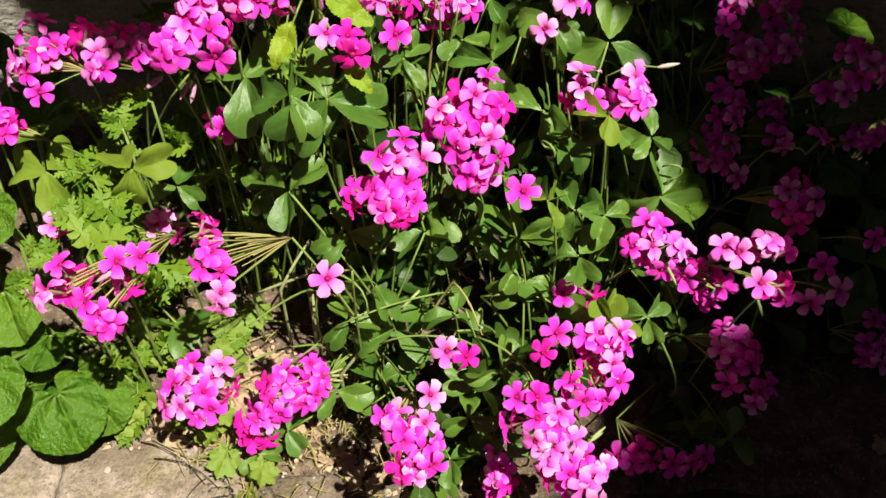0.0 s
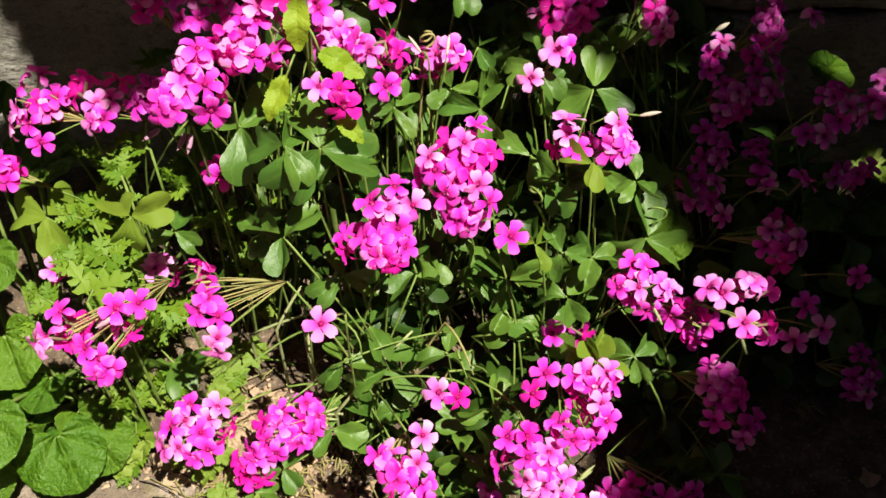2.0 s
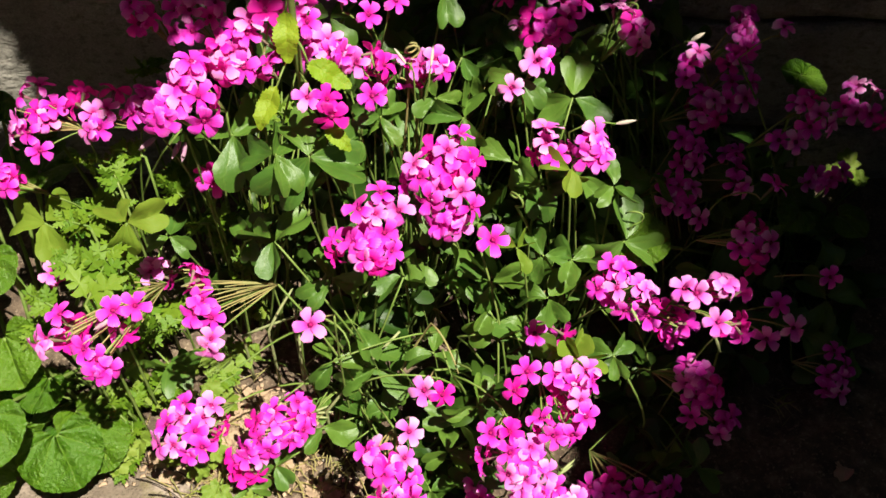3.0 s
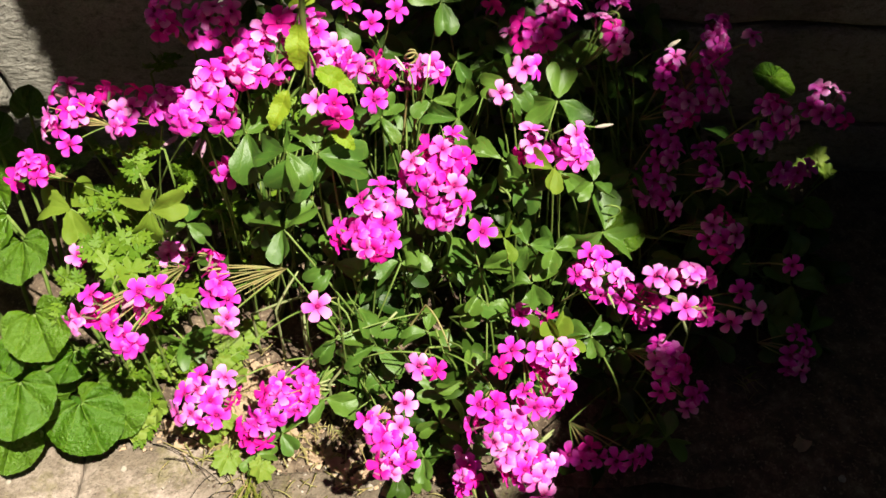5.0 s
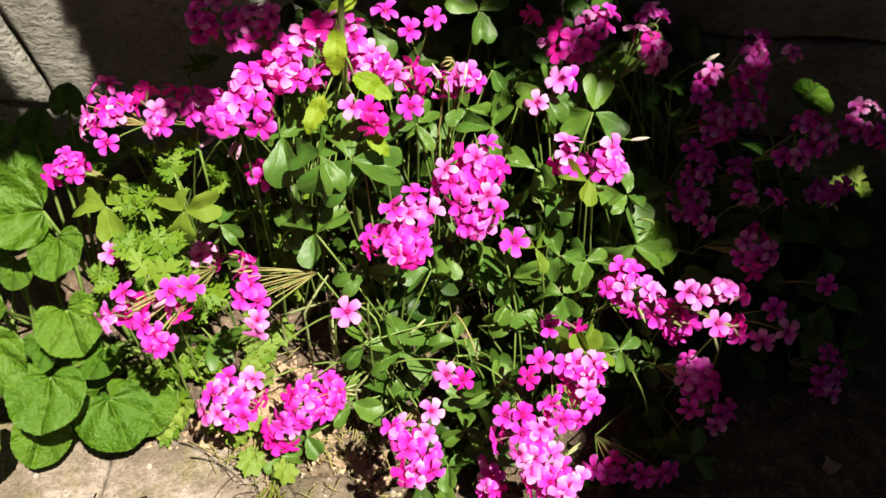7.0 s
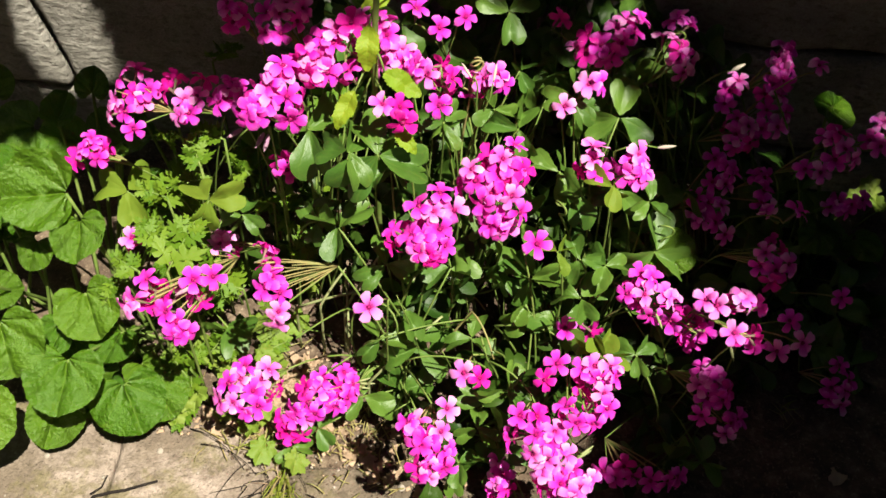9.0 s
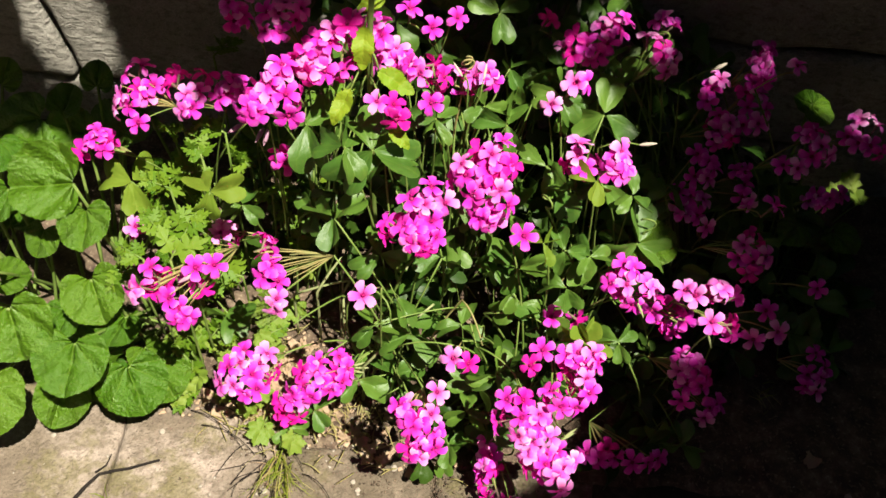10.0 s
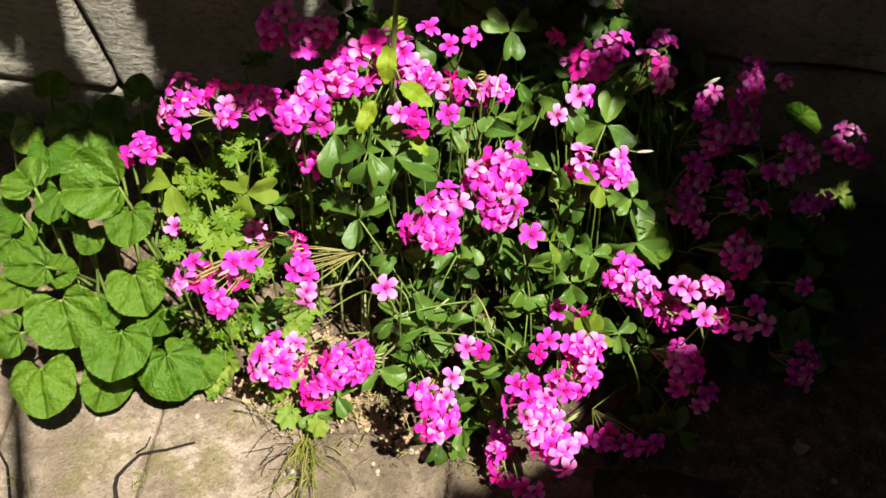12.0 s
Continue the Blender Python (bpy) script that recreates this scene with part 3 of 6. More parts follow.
def flower_cluster(centre, flowers, hub=None, label="bright pink sorrel flower cluster on a thin green stalk"):
    """An umbel; each flower is an offset in millimetres from its centre and the way it faces: aside, above and, where it is turned to the wall, -1."""
    centre = Vector(centre)
    foot = nearest_crown(centre)
    root = thing("flower_cluster", foot, label, "flower", "pink sorrel flower clusters")
    inward = (Vector((0.03, 0.03, 0.06)) - centre).normalized()
    dry = hub is not None
    hub = Vector(hub) if dry else centre + inward * 0.026 - FACING * 0.010
    hub.z = max(hub.z, 0.015)
    mid = Vector((foot.x - hub.x, foot.y - hub.y, 0)) * 0.10
    part("stalk", tube("stalk", bow(Vector((0, 0, -0.004)), hub - foot, mid + Vector((rnd.gauss(0, .004), rnd.gauss(0, .004), 0.012)), 7), 0.0008, 0.0006, STALK), root)
    for dx, dy, dz, aside, above, *turned in flowers:
        off = Vector((dx, dy, dz))
        at = centre + off * 0.001
        jitter = Vector((rnd.gauss(0, 1), rnd.gauss(0, 1), rnd.gauss(0, 1)))
        outward = (at - hub).normalized()
        front = math.sqrt(max(0.05, 1 - aside * aside - above * above)) if not turned else -0.35
        way = ACROSS * aside + ABOVE * above + SEEN * front + jitter * 0.08
        way.normalize()
        size = rnd.uniform(0.80, 1.00)
        m = Matrix.Translation(at - foot - way * 0.002) @ frame_of(way, jitter) @ Matrix.Scale(size, 4)
        flower = part("flower", TUBE, root, m)
        luck = rnd.random()
        # turned flowers mostly get the shaded copy, some facing ones the sunlit copy
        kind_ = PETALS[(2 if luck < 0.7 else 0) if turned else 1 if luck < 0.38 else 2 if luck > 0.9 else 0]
        for k in range(5):
            turn = Matrix.Rotation(k * 1.2566 + rnd.gauss(0, 0.05), 4, "Z") @ Matrix.Rotation(rnd.gauss(0.0, 0.20), 4, "X") @ Matrix.Rotation(rnd.gauss(0, 0.16), 4, "Y")
            part("petal", rnd.choice(kind_), flower, turn)
        part("throat", CENTRE, flower)
        part("stamen_head", STAMENS, flower)
        end = at - foot - way * 0.0125 * size
        start = hub - foot
        part("pedicel", tube("pedicel", bow(start, end, (outward * 0.002 + way * 0.002 + Vector((0, 0, 0.002))) * (0.5 if dry else 1.0), 4), 0.0004 if dry else 0.0005, 0.0005 if dry else 0.0006, STRAW if rnd.random() < (0.8 if dry else 0.45) else STALK, 4), root)
    if dry:
        reach = centre - hub
        for k in range(10):
            end = hub - foot + reach * rnd.uniform(0.45, 0.95) + Vector((rnd.gauss(0, 0.008), rnd.gauss(0, 0.008), rnd.gauss(0, 0.006)))
            part("spent_pedicel", tube("spent_pedicel", bow(hub - foot, end, (0, 0, rnd.uniform(-0.001, 0.002)), 4), 0.0004, 0.0003, STRAW, 4), root)
    return root


flower_cluster((-0.2, 0.004, 0.22), [(5, 14, 12, 0.3, 0.7), (-5, 8, 9, -0.8, 0.3), (13, 6, 3, 0.4, 0.2), (4, 2, 3, 0, 0.2), (-6, -3, 0, -0.7, 0), (-1, -7, -5, -0.3, -0.3), (-10, -8, -7, -0.9, -0.2), (5, -13, -13, 0.1, -0.2), (9, 0, -2, 0.5, -0.2)], hub=(-0.175, 0.009, 0.207))
flower_cluster((-0.164, 0.004, 0.229), [(-9, 15, -3, 0, 0.9, -1), (-14, 10, -7, -0.8, 0.4, -1), (0, -4, -2, 0, 0), (7, -1, -1, 0.3, 0.2), (-3, -11, -9, -0.3, -0.4), (3, -9, -9, 0.3, -0.5), (7, 19, -4, 0.2, 0.9, -1)])
flower_cluster((-0.144, 0.013, 0.223), [(-3, -5, -3, -0.3, 0), (3, 3, 2, 0.1, 0.7), (11, 2, -1, 0.6, 0.2), (2, -3, -2, 0, -0.2), (6, 7, 3, 0.3, 0.8)])
flower_cluster((-0.111, -0.051, 0.276), [(0, -3, -1, -0.1, 0), (7, 1, 1, 0.4, 0.1), (-3, -5, -5, -0.5, -0.5), (1, 15, -6, 0.2, 0.6, -1), (9, 5, 3, 0.5, 0.4), (3, -5, -5, 0.2, -0.6)])
flower_cluster((-0.098, -0.042, 0.283), [(0, 2, 4, 0, 0.1), (5, -5, -4, 0.1, -0.1), (-5, -1, 0, -0.6, 0), (7, -12, -14, 0.2, -0.6), (10, 7, -17, 0.8, 0, -1), (2, 7, 7, 0.2, 0.6)])
flower_cluster((-0.138, 0.028, 0.27), [(11, 9, 11, 0.2, 0.2), (-3, 4, 5, -0.7, 0.2), (2, -4, -3, -0.1, -0.2), (0, 2, 3, -0.2, 0.4), (8, 0, -2, 0.6, 0), (2, 9, 10, -0.4, 0.6)])
flower_cluster((-0.111, 0.026, 0.273), [(-6, 0, 2, -0.6, 0.1), (5, 6, 6, 0, 0.6), (15, 5, 3, 0.6, 0.1), (3, -7, -7, 0, -0.3), (2, 0, 2, 0, 0.1), (12, 0, -3, 0.5, -0.4), (-6, -7, -7, -0.6, -0.3)])
flower_cluster((-0.233, 0.003, 0.171), [(2, 8, 6, 0.3, 0.7), (5, -2, -2, 0.1, -0.1), (-4, 1, 2, -0.7, 0.3), (-13, 4, -12, -0.9, 0, -1), (-1, 3, 4, -0.3, 0.4), (8, 4, 0, 0.6, 0.2)])
flower_cluster((-0.082, -0.021, 0.281), [(-1, -3, -1, 0, 0), (-4, 4, 6, -0.3, 0.4), (-11, 12, -7, -0.6, 0.3, -1), (9, 7, 9, 0.2, 0.1), (3, 9, 11, -0.2, 0.5), (2, 2, 3, 0.3, -0.1), (-12, 8, -12, -0.7, -0.2, -1), (17, 15, 17, 0, 0.3), (11, 11, 13, 0.3, 0.4), (17, 1, -3, -0.5, 0.6), (21, 16, -8, 0.4, -0.2, -1), (12, 6, -17, -0.2, -0.6, -1), (-4, -5, -5, -0.5, -0.5), (7, -3, -4, 0.5, -0.4)])
flower_cluster((-0.064, -0.004, 0.284), [(16, 12, 10, 0.2, 0.9), (18, 3, 4, 0.1, 0.2), (3, 9, 11, -0.2, 0.6), (9, 5, 6, -0.3, 0.3), (13, 7, 7, -0.4, 0.5), (0, 10, -11, -0.4, -0.2, -1), (9, 12, -10, 0, 0, -1)])
flower_cluster((-0.043, 0.015, 0.27), [(-2, -5, -4, 0, -0.1), (5, -3, -2, 0.2, 0.3), (12, -6, -6, 0.5, 0.1), (5, -8, -8, 0.2, -0.5), (17, -9, -10, 0.6, 0), (-7, -9, -9, -0.4, -0.4), (10, 2, -22, 0.3, -0.6, -1)])
flower_cluster((-0.018, 0.047, 0.265), [(-15, 4, 4, 0, 0.8), (0, -4, -4, 0.5, -0.2), (15, 0, 3, 0.3, 0.1)])
flower_cluster((-0.037, -0.038, 0.266), [(-8, 2, 4, -0.2, 0.2), (2, 2, 3, 0.3, 0), (4, -4, -4, 0.1, -0.6)])
flower_cluster((-0.012, -0.012, 0.266), [(-11, 2, 4, -0.3, 0.1), (-2, 18, -2, 0.6, 0.2, -1), (-3, -9, -8, -0.1, -0.4), (2, 8, -14, 0.6, -0.4, -1), (-17, 6, 7, -0.5, 0.4), (-5, 11, -10, 0, -0.3, -1), (4, 3, 3, 0.6, 0.3)])
flower_cluster((0.007, 0.016, 0.244), [(-4, 6, -15, 0, -0.5, -1), (-7, 7, 4, 0, 0.9), (3, 2, 4, -0.4, 0.2), (11, 3, 6, 0.3, 0), (6, 10, -11, 0.3, -0.5, -1), (-1, 11, -10, -0.4, -0.2, -1), (15, 1, 1, 0.6, -0.4)])
flower_cluster((0.065, 0.006, 0.255), [(-8, -7, -7, -0.1, 0), (4, 1, 4, -0.3, 0.1), (12, 2, 4, 0.8, 0)])
flower_cluster((0.023, -0.04, 0.223), [(1, 8, 10, 0, 0.2), (7, 15, 15, 0.2, 0.7), (14, 4, 5, 0.7, 0.1), (-7, 20, -2, -0.3, 0.2, -1), (-17, 5, 3, -0.5, 0.4), (-21, 8, -15, -0.6, 0, -1), (-14, -1, -1, -0.3, -0.1), (-4, -6, -4, 0, 0), (4, -2, 0, 0.2, 0.1), (12, 8, -12, 0.6, -0.2, -1), (8, -7, -5, 0.4, -0.3), (-9, -10, -9, -0.5, -0.4), (14, -13, -11, 0.6, -0.2), (-1, 2, 4, -0.2, 0.3), (7, 4, 6, 0.4, 0.3), (-8, 13, -9, -0.4, 0.2, -1)])
flower_cluster((0.025, -0.051, 0.203), [(1, -2, 0, 0, -0.1), (-2, -5, -4, -0.3, -0.5), (6, 11, -9, 0.5, 0, -1), (-6, -2, -2, -0.6, -0.2), (5, -4, -4, 0.4, -0.6)])
flower_cluster((-0.017, -0.067, 0.209), [(4, 6, 7, -0.1, 0.1), (7, 15, 14, 0, 0.6), (16, 7, 8, 0.2, 0), (-5, 9, 8, -0.5, 0.4), (3, -6, -3, -0.1, 0), (-6, 9, -12, -0.4, 0.2, -1), (2, -12, -9, -0.1, -0.4), (7, -14, -13, 0.2, -0.7), (13, -8, -6, 0.6, -0.1), (-3, -11, -8, -0.5, -0.3), (-18, 7, -14, -0.6, 0.3, -1), (-18, 0, -19, -0.6, -0.4, -1), (-11, 5, -15, -0.3, 0, -1), (9, -1, 0, 0.3, -0.2), (-8, -4, -4, -0.7, 0.2), (-1, -5, -3, -0.3, 0.2)])
flower_cluster((0.045, -0.074, 0.209), [(1, 0, 2, 0, 0)])
flower_cluster((-0.043, -0.114, 0.194), [(0, -1, 1, 0, 0)])
flower_cluster((0.086, 0.055, 0.257), [(-30, 20, -5, 0.5, 0.8, -1), (-21, -1, -8, -0.3, 0.8), (-15, -6, -10, -0.5, 0.2), (-6, -4, -4, 0, 0), (6, -4, -1, 0.2, 0), (2, 3, 5, 0, 0.5), (7, 7, 9, 0, 0.8), (16, 5, 11, 0.5, 0.5), (-3, -8, -11, 0, -0.6), (-14, 1, -1, -0.4, 0.5), (13, 1, 5, 0.6, 0.2), (2, -7, -8, 0.3, -0.5)])
flower_cluster((0.13, 0.062, 0.245), [(-10, 9, 5, 0, 0.9), (-3, 7, 4, 0.4, 0.8), (1, -1, 1, 0, 0.2), (8, -5, -3, 0.6, -0.1), (5, -9, -10, 0.3, -0.7), (0, -3, -3, -0.4, -0.3)])
flower_cluster((0.139, 0.095, 0.244), [(-8, 2, -1, -0.4, 0.6), (2, -1, -1, 0.5, 0.6), (-4, 2, 2, 0, 0.7)])
flower_cluster((0.208, 0.088, 0.219), [(-1, 11, 11, 0.2, 0.8), (3, 6, 8, 0.6, 0.2), (-3, 6, 4, -0.8, 0.2), (6, 0, 3, 0.7, 0), (2, -6, -7, -0.2, -0.7), (3, -3, -1, 0.3, -0.3), (-1, 0, 2, -0.4, 0)])
flower_cluster((0.219, 0.063, 0.243), [(0, 0, 1, 0, 0.5)])
flower_cluster((0.183, 0.064, 0.192), [(0, -8, -6, -0.1, 0), (8, -5, 0, 0.3, 0.1), (-9, 8, 6, -0.4, 0.2), (-2, 17, 20, 0, 0.5), (-3, 5, -18, -0.5, 0, -1), (0, 0, 2, 0, 0.4), (1, -13, -13, -0.1, -0.6), (10, -13, -8, 0.4, -0.3), (-7, 14, 13, -0.3, 0.5)])
flower_cluster((0.208, 0.075, 0.197), [(4, -11, -8, 0.2, -0.1), (-4, -2, -2, 0, 0.1), (3, 4, 7, 0.3, 0.3), (-7, 6, 5, -0.3, 0.4), (8, -4, 0, 0.6, 0.1), (-6, -10, -12, -0.3, -0.3), (-2, 10, 10, 0.2, 0.6)])
flower_cluster((0.175, 0.028, 0.153), [(-3, 18, 19, -0.2, 0.1), (6, 13, 17, 0.3, 0.1), (-3, 7, 8, -0.3, 0), (6, 5, 9, 0.4, -0.1), (10, 11, 15, 0.6, 0.2), (-12, 2, -3, -0.7, 0.3), (-7, -11, -11, -0.3, 0), (2, -13, -10, 0.1, -0.1), (5, -5, -1, 0.4, 0.2), (9, -20, -14, 0.3, -0.4), (-11, -6, -11, -0.8, 0), (-4, -2, -2, -0.2, 0.3)])
flower_cluster((0.209, 0.045, 0.151), [(-3, 5, 5, -0.3, 0.5), (3, -3, 0, 0.4, 0.2), (2, -10, -6, -0.2, -0.1), (7, -13, -9, 0.4, -0.4), (3, 4, 6, 0.5, 0.3)])
flower_cluster((0.23, 0.026, 0.199), [(0, -7, -5, 0, -0.1), (-9, -3, -7, -0.5, 0.1), (4, 7, 12, 0, 0.3), (12, 1, 10, 0.4, 0.1), (17, -4, 6, 0.6, -0.2), (1, 10, 11, -0.4, 0.5), (7, -3, 3, 0.1, -0.2), (8, 10, 15, 0.3, 0.6)])
flower_cluster((0.298, 0.09, 0.165), [(-7, -1, -3, -0.2, 0.1), (8, -9, -2, 0.2, 0), (-1, 8, 7, -0.3, 0.7), (12, 4, 8, 0.3, 0.9), (2, 9, 7, -0.3, 0.9), (16, -14, -5, 0.4, -0.5), (0, -6, -4, 0, -0.2)])
flower_cluster((0.287, 0.062, 0.12), [(-8, 4, 1, -0.4, 0.1), (1, 0, 3, 0.1, 0), (8, 2, 7, 0.5, 0.2), (-2, -3, -2, -0.1, -0.5), (-12, 3, -4, -0.7, -0.1)])
flower_cluster((0.211, -0.011, 0.19), [(1, 0, -1, 0.4, 0.7)])
flower_cluster((0.197, -0.029, 0.167), [(5, 15, -6, -0.2, 0.4, -1), (13, 10, -7, 0.5, 0.2, -1), (5, -10, -4, 0, -0.1), (-4, -6, -6, -0.6, 0), (13, -7, 0, 0.6, 0), (4, -14, -10, 0, -0.7), (-2, 0, 1, -0.4, 0.2)])
flower_cluster((0.264, -0.017, 0.114), [(2, -2, 2, 0, 0.1)])
flower_cluster((0.212, -0.074, 0.141), [(-1, 8, 8, 0, 0.1), (7, -4, 2, 0.1, 0), (-7, -6, -6, -0.2, -0.2)])
flower_cluster((0.12, -0.063, 0.166), [(-13, -3, -4, -0.3, 0), (-2, -4, -2, 0.3, 0), (-5, 7, 5, 0, 0.5), (2, 5, 4, 0.5, 0.4), (-2, 1, -19, -0.1, -0.5, -1), (-5, 10, -13, -0.2, 0.3, -1), (2, -14, -10, 0, -0.6)])
flower_cluster((0.145, -0.066, 0.145), [(-10, 11, 7, 0.2, 0.4), (-7, 8, 5, 0.5, 0.2), (-5, 16, -20, -0.2, -0.3, -1), (5, 14, -19, 0, 0.1, -1), (6, 10, -22, 0.2, -0.5, -1), (14, 14, -16, 0.4, 0.3, -1), (12, 0, -27, -0.1, -0.2, -1), (7, 4, -26, -0.5, -0.3, -1), (21, 5, -21, 0.4, 0, -1), (-7, -3, -4, -0.4, -0.5), (15, 9, -20, 0.3, -0.3, -1)])
flower_cluster((0.169, -0.083, 0.166), [(-11, 8, 4, -0.2, 0.1), (0, -6, -3, 0.1, 0), (3, 11, 11, 0, 0.5), (7, 8, 9, 0.6, -0.1), (10, 0, -16, 0.5, -0.3, -1), (17, 1, -13, 0.7, 0, -1), (17, -5, -17, 0.5, -0.5, -1), (-17, 12, 4, -0.5, 0.3), (1, 18, -6, 0.2, 0.2, -1), (17, 15, -2, 0.7, 0.2, -1)])
flower_cluster((-0.154, -0.11, 0.179), [(22, 14, 6, 0.2, 0.1), (-12, 13, -6, -0.2, 0.3, -1), (-13, 7, 9, -0.2, 0.6), (-19, -4, 3, -0.7, 0.1), (-23, -7, 0, -0.8, -0.2), (-6, 10, -10, 0.2, -0.1, -1), (3, 14, -10, 0.4, 0.5, -1), (5, -10, -7, 0, -0.1), (-2, -6, -3, -0.4, 0.1), (5, -16, -12, 0.1, -0.6), (-14, 4, -12, -0.3, -0.2, -1), (11, 11, 6, -0.2, 0.4), (14, 10, -15, 0.3, -0.5, -1), (11, -13, -11, 0.5, -0.3)], hub=(-0.127, -0.062, 0.160))
flower_cluster((-0.147, -0.021, 0.12), [(-4, -1, 2, -0.1, 0.1), (5, 7, -15, 0.7, -0.2, -1), (-1, 4, 4, 0.3, 0.6)])
flower_cluster((-0.097, -0.094, 0.186), [(-9, 14, -6, -0.4, 0.2, -1), (-9, 22, 0, 0, 0.6, -1), (-6, -6, -2, -0.4, 0.1), (3, -7, -5, 0.4, -0.2), (3, -16, -10, 0.1, -0.1), (2, -20, -15, 0, -0.7), (-2, 0, 2, 0.2, 0.4), (-5, 18, -4, 0.5, 0.4, -1)], hub=(-0.067, -0.062, 0.160))
flower_cluster((-0.21, -0.022, 0.119), [(1, 0, 1, 0.1, 0.2), (1, 7, -15, 0.5, -0.5, -1)])
flower_cluster((-0.115, -0.114, 0.096), [(-8, 4, 5, -0.3, 0.3), (5, 5, 4, 0.1, 0.2), (1, -2, 1, 0, 0), (5, -9, -5, 0.1, -0.3), (-11, -9, -2, -0.3, 0), (-19, -9, -2, -0.7, 0), (15, 11, -13, 0.7, 0, -1), (9, 12, 6, 0.3, 0.6), (-15, 1, 4, -0.5, 0.3), (11, 6, -16, 0.5, -0.3, -1), (-6, 12, 8, 0, 0.7), (-3, -12, -7, -0.2, -0.6)])
flower_cluster((-0.071, -0.094, 0.062), [(-5, 8, 7, -0.1, 0.3), (9, 14, 8, 0.3, 0.5), (8, 4, 3, 0.2, 0), (-1, -3, 0, 0, 0), (-14, -6, -2, -0.5, -0.1), (-8, -12, -6, -0.2, -0.5), (13, -1, -1, 0.6, -0.1), (-22, -11, -4, -0.6, -0.2), (-31, -11, -20, -0.5, -0.4, -1), (5, -7, -4, 0.3, -0.5), (-16, 2, 3, -0.5, 0.4), (16, 8, 3, 0.7, 0.2), (-7, 2, 3, -0.3, 0.2)], hub=(-0.048, -0.074, 0.047))
flower_cluster((-0.093, -0.108, 0.047), [(-7, 4, -14, -0.5, 0, -1), (0, 2, 3, 0, 0.1), (8, 2, 1, 0.4, 0.1), (4, 0, -18, 0.1, -0.7, -1), (-4, 0, -17, -0.3, -0.5, -1)])
flower_cluster((0.017, -0.124, 0.147), [(-5, 1, 2, -0.2, 0.1), (5, -1, 1, 0.3, -0.1)])
flower_cluster((-0.008, -0.15, 0.122), [(13, 13, 10, 0.1, 0.1), (-10, 6, 3, -0.6, 0.4), (-4, 6, 4, -0.2, 0.5), (-10, 8, -13, -0.7, -0.2, -1), (2, -2, 1, 0, 0.1), (-2, -5, -2, -0.4, 0), (11, 2, 2, 0.5, 0.2), (15, -7, -3, 0.6, -0.1), (10, -10, -4, 0.2, -0.2), (5, -16, -8, 0, -0.3), (-1, -17, -9, -0.5, -0.2), (14, -16, -8, 0.5, -0.4), (4, -21, -12, 0, -0.7)])
flower_cluster((0.062, -0.143, 0.124), [(-15, 8, 4, -0.2, 0.3), (-15, 8, -15, -0.6, 0.1, -1), (-19, 3, -18, -0.7, -0.3, -1), (-5, -2, 0, -0.2, 0), (-4, 8, 5, 0.4, 0.3), (6, 0, 3, 0.1, 0.3), (8, -7, -1, 0.1, 0), (-6, -11, -7, -0.5, -0.3), (2, -14, -7, -0.1, -0.4), (14, -11, -4, 0.5, -0.2), (3, -7, -2, -0.2, -0.1)])
flower_cluster((0.084, -0.123, 0.147), [(-18, 10, 5, -0.1, 0.2), (-25, 2, -1, -0.2, 0), (-3, 7, 6, 0, 0.3), (3, 9, 8, 0.1, 0.5), (13, 9, 9, 0.4, 0.5), (16, 4, 5, 0.8, 0.1), (6, 2, 4, 0.2, -0.1), (1, 8, -13, -0.2, -0.1, -1), (12, -12, -4, 0.2, -0.1), (10, -4, 0, 0.2, 0.4), (-11, -9, -9, -0.2, 0.8), (-5, -19, -11, -0.1, -0.2), (-12, -9, -26, -0.5, 0, -1), (1, -7, -22, 0, -0.3, -1), (5, -19, -11, 0.3, -0.6), (8, 2, -15, 0, 0, -1)])
flower_cluster((0.082, -0.155, 0.089), [(2, 6, 5, 0.1, 0.3), (-18, 5, 0, -0.6, 0.1), (-5, -2, 0, -0.2, 0), (12, 0, 3, 0.5, 0), (2, -8, -2, 0, -0.1), (7, -4, 1, 0.2, 0), (-6, 1, -18, -0.3, -0.3, -1), (-14, 5, -17, -0.6, -0.2, -1), (6, -16, -7, 0.1, -0.6), (-13, 6, 2, -0.3, 0.4), (-4, 4, 3, 0, 0.2)])
flower_cluster((0.047, -0.136, 0.041), [(-3, 13, 5, 0, 0.9), (0, 4, 4, -0.2, 0.2), (-6, 1, 0, -0.6, 0), (3, -4, -1, 0.3, -0.2), (-4, -7, -21, -0.7, -0.3, -1), (1, -15, -24, -0.4, -0.6, -1), (10, -16, -24, 0.2, -0.7, -1), (19, -28, -10, 0, 0.1), (27, -29, -10, 0.5, -0.2), (0, 0, -17, -0.4, -0.3, -1), (-7, 0, -18, -0.8, 0, -1)])
flower_cluster((0.132, -0.124, 0.044), [(12, -5, 2, 0, 0), (-5, 4, 2, -0.1, 0.3), (-11, -3, -3, -0.4, -0.3), (-18, 2, -3, -0.6, 0.1), (29, -3, 7, 0.5, 0.2), (23, -5, 4, 0.4, 0), (1, -2, 0, 0.3, -0.3)])
flower_cluster((0.29, -0.04, 0.041), [(-1, 12, 9, 0, 0.3), (-6, -1, -2, -0.4, 0.1), (3, -4, 0, 0.2, -0.1), (-7, -8, -8, -0.3, -0.5), (6, 2, 5, 0.5, 0.3), (1, -12, -7, 0.2, -0.6)])
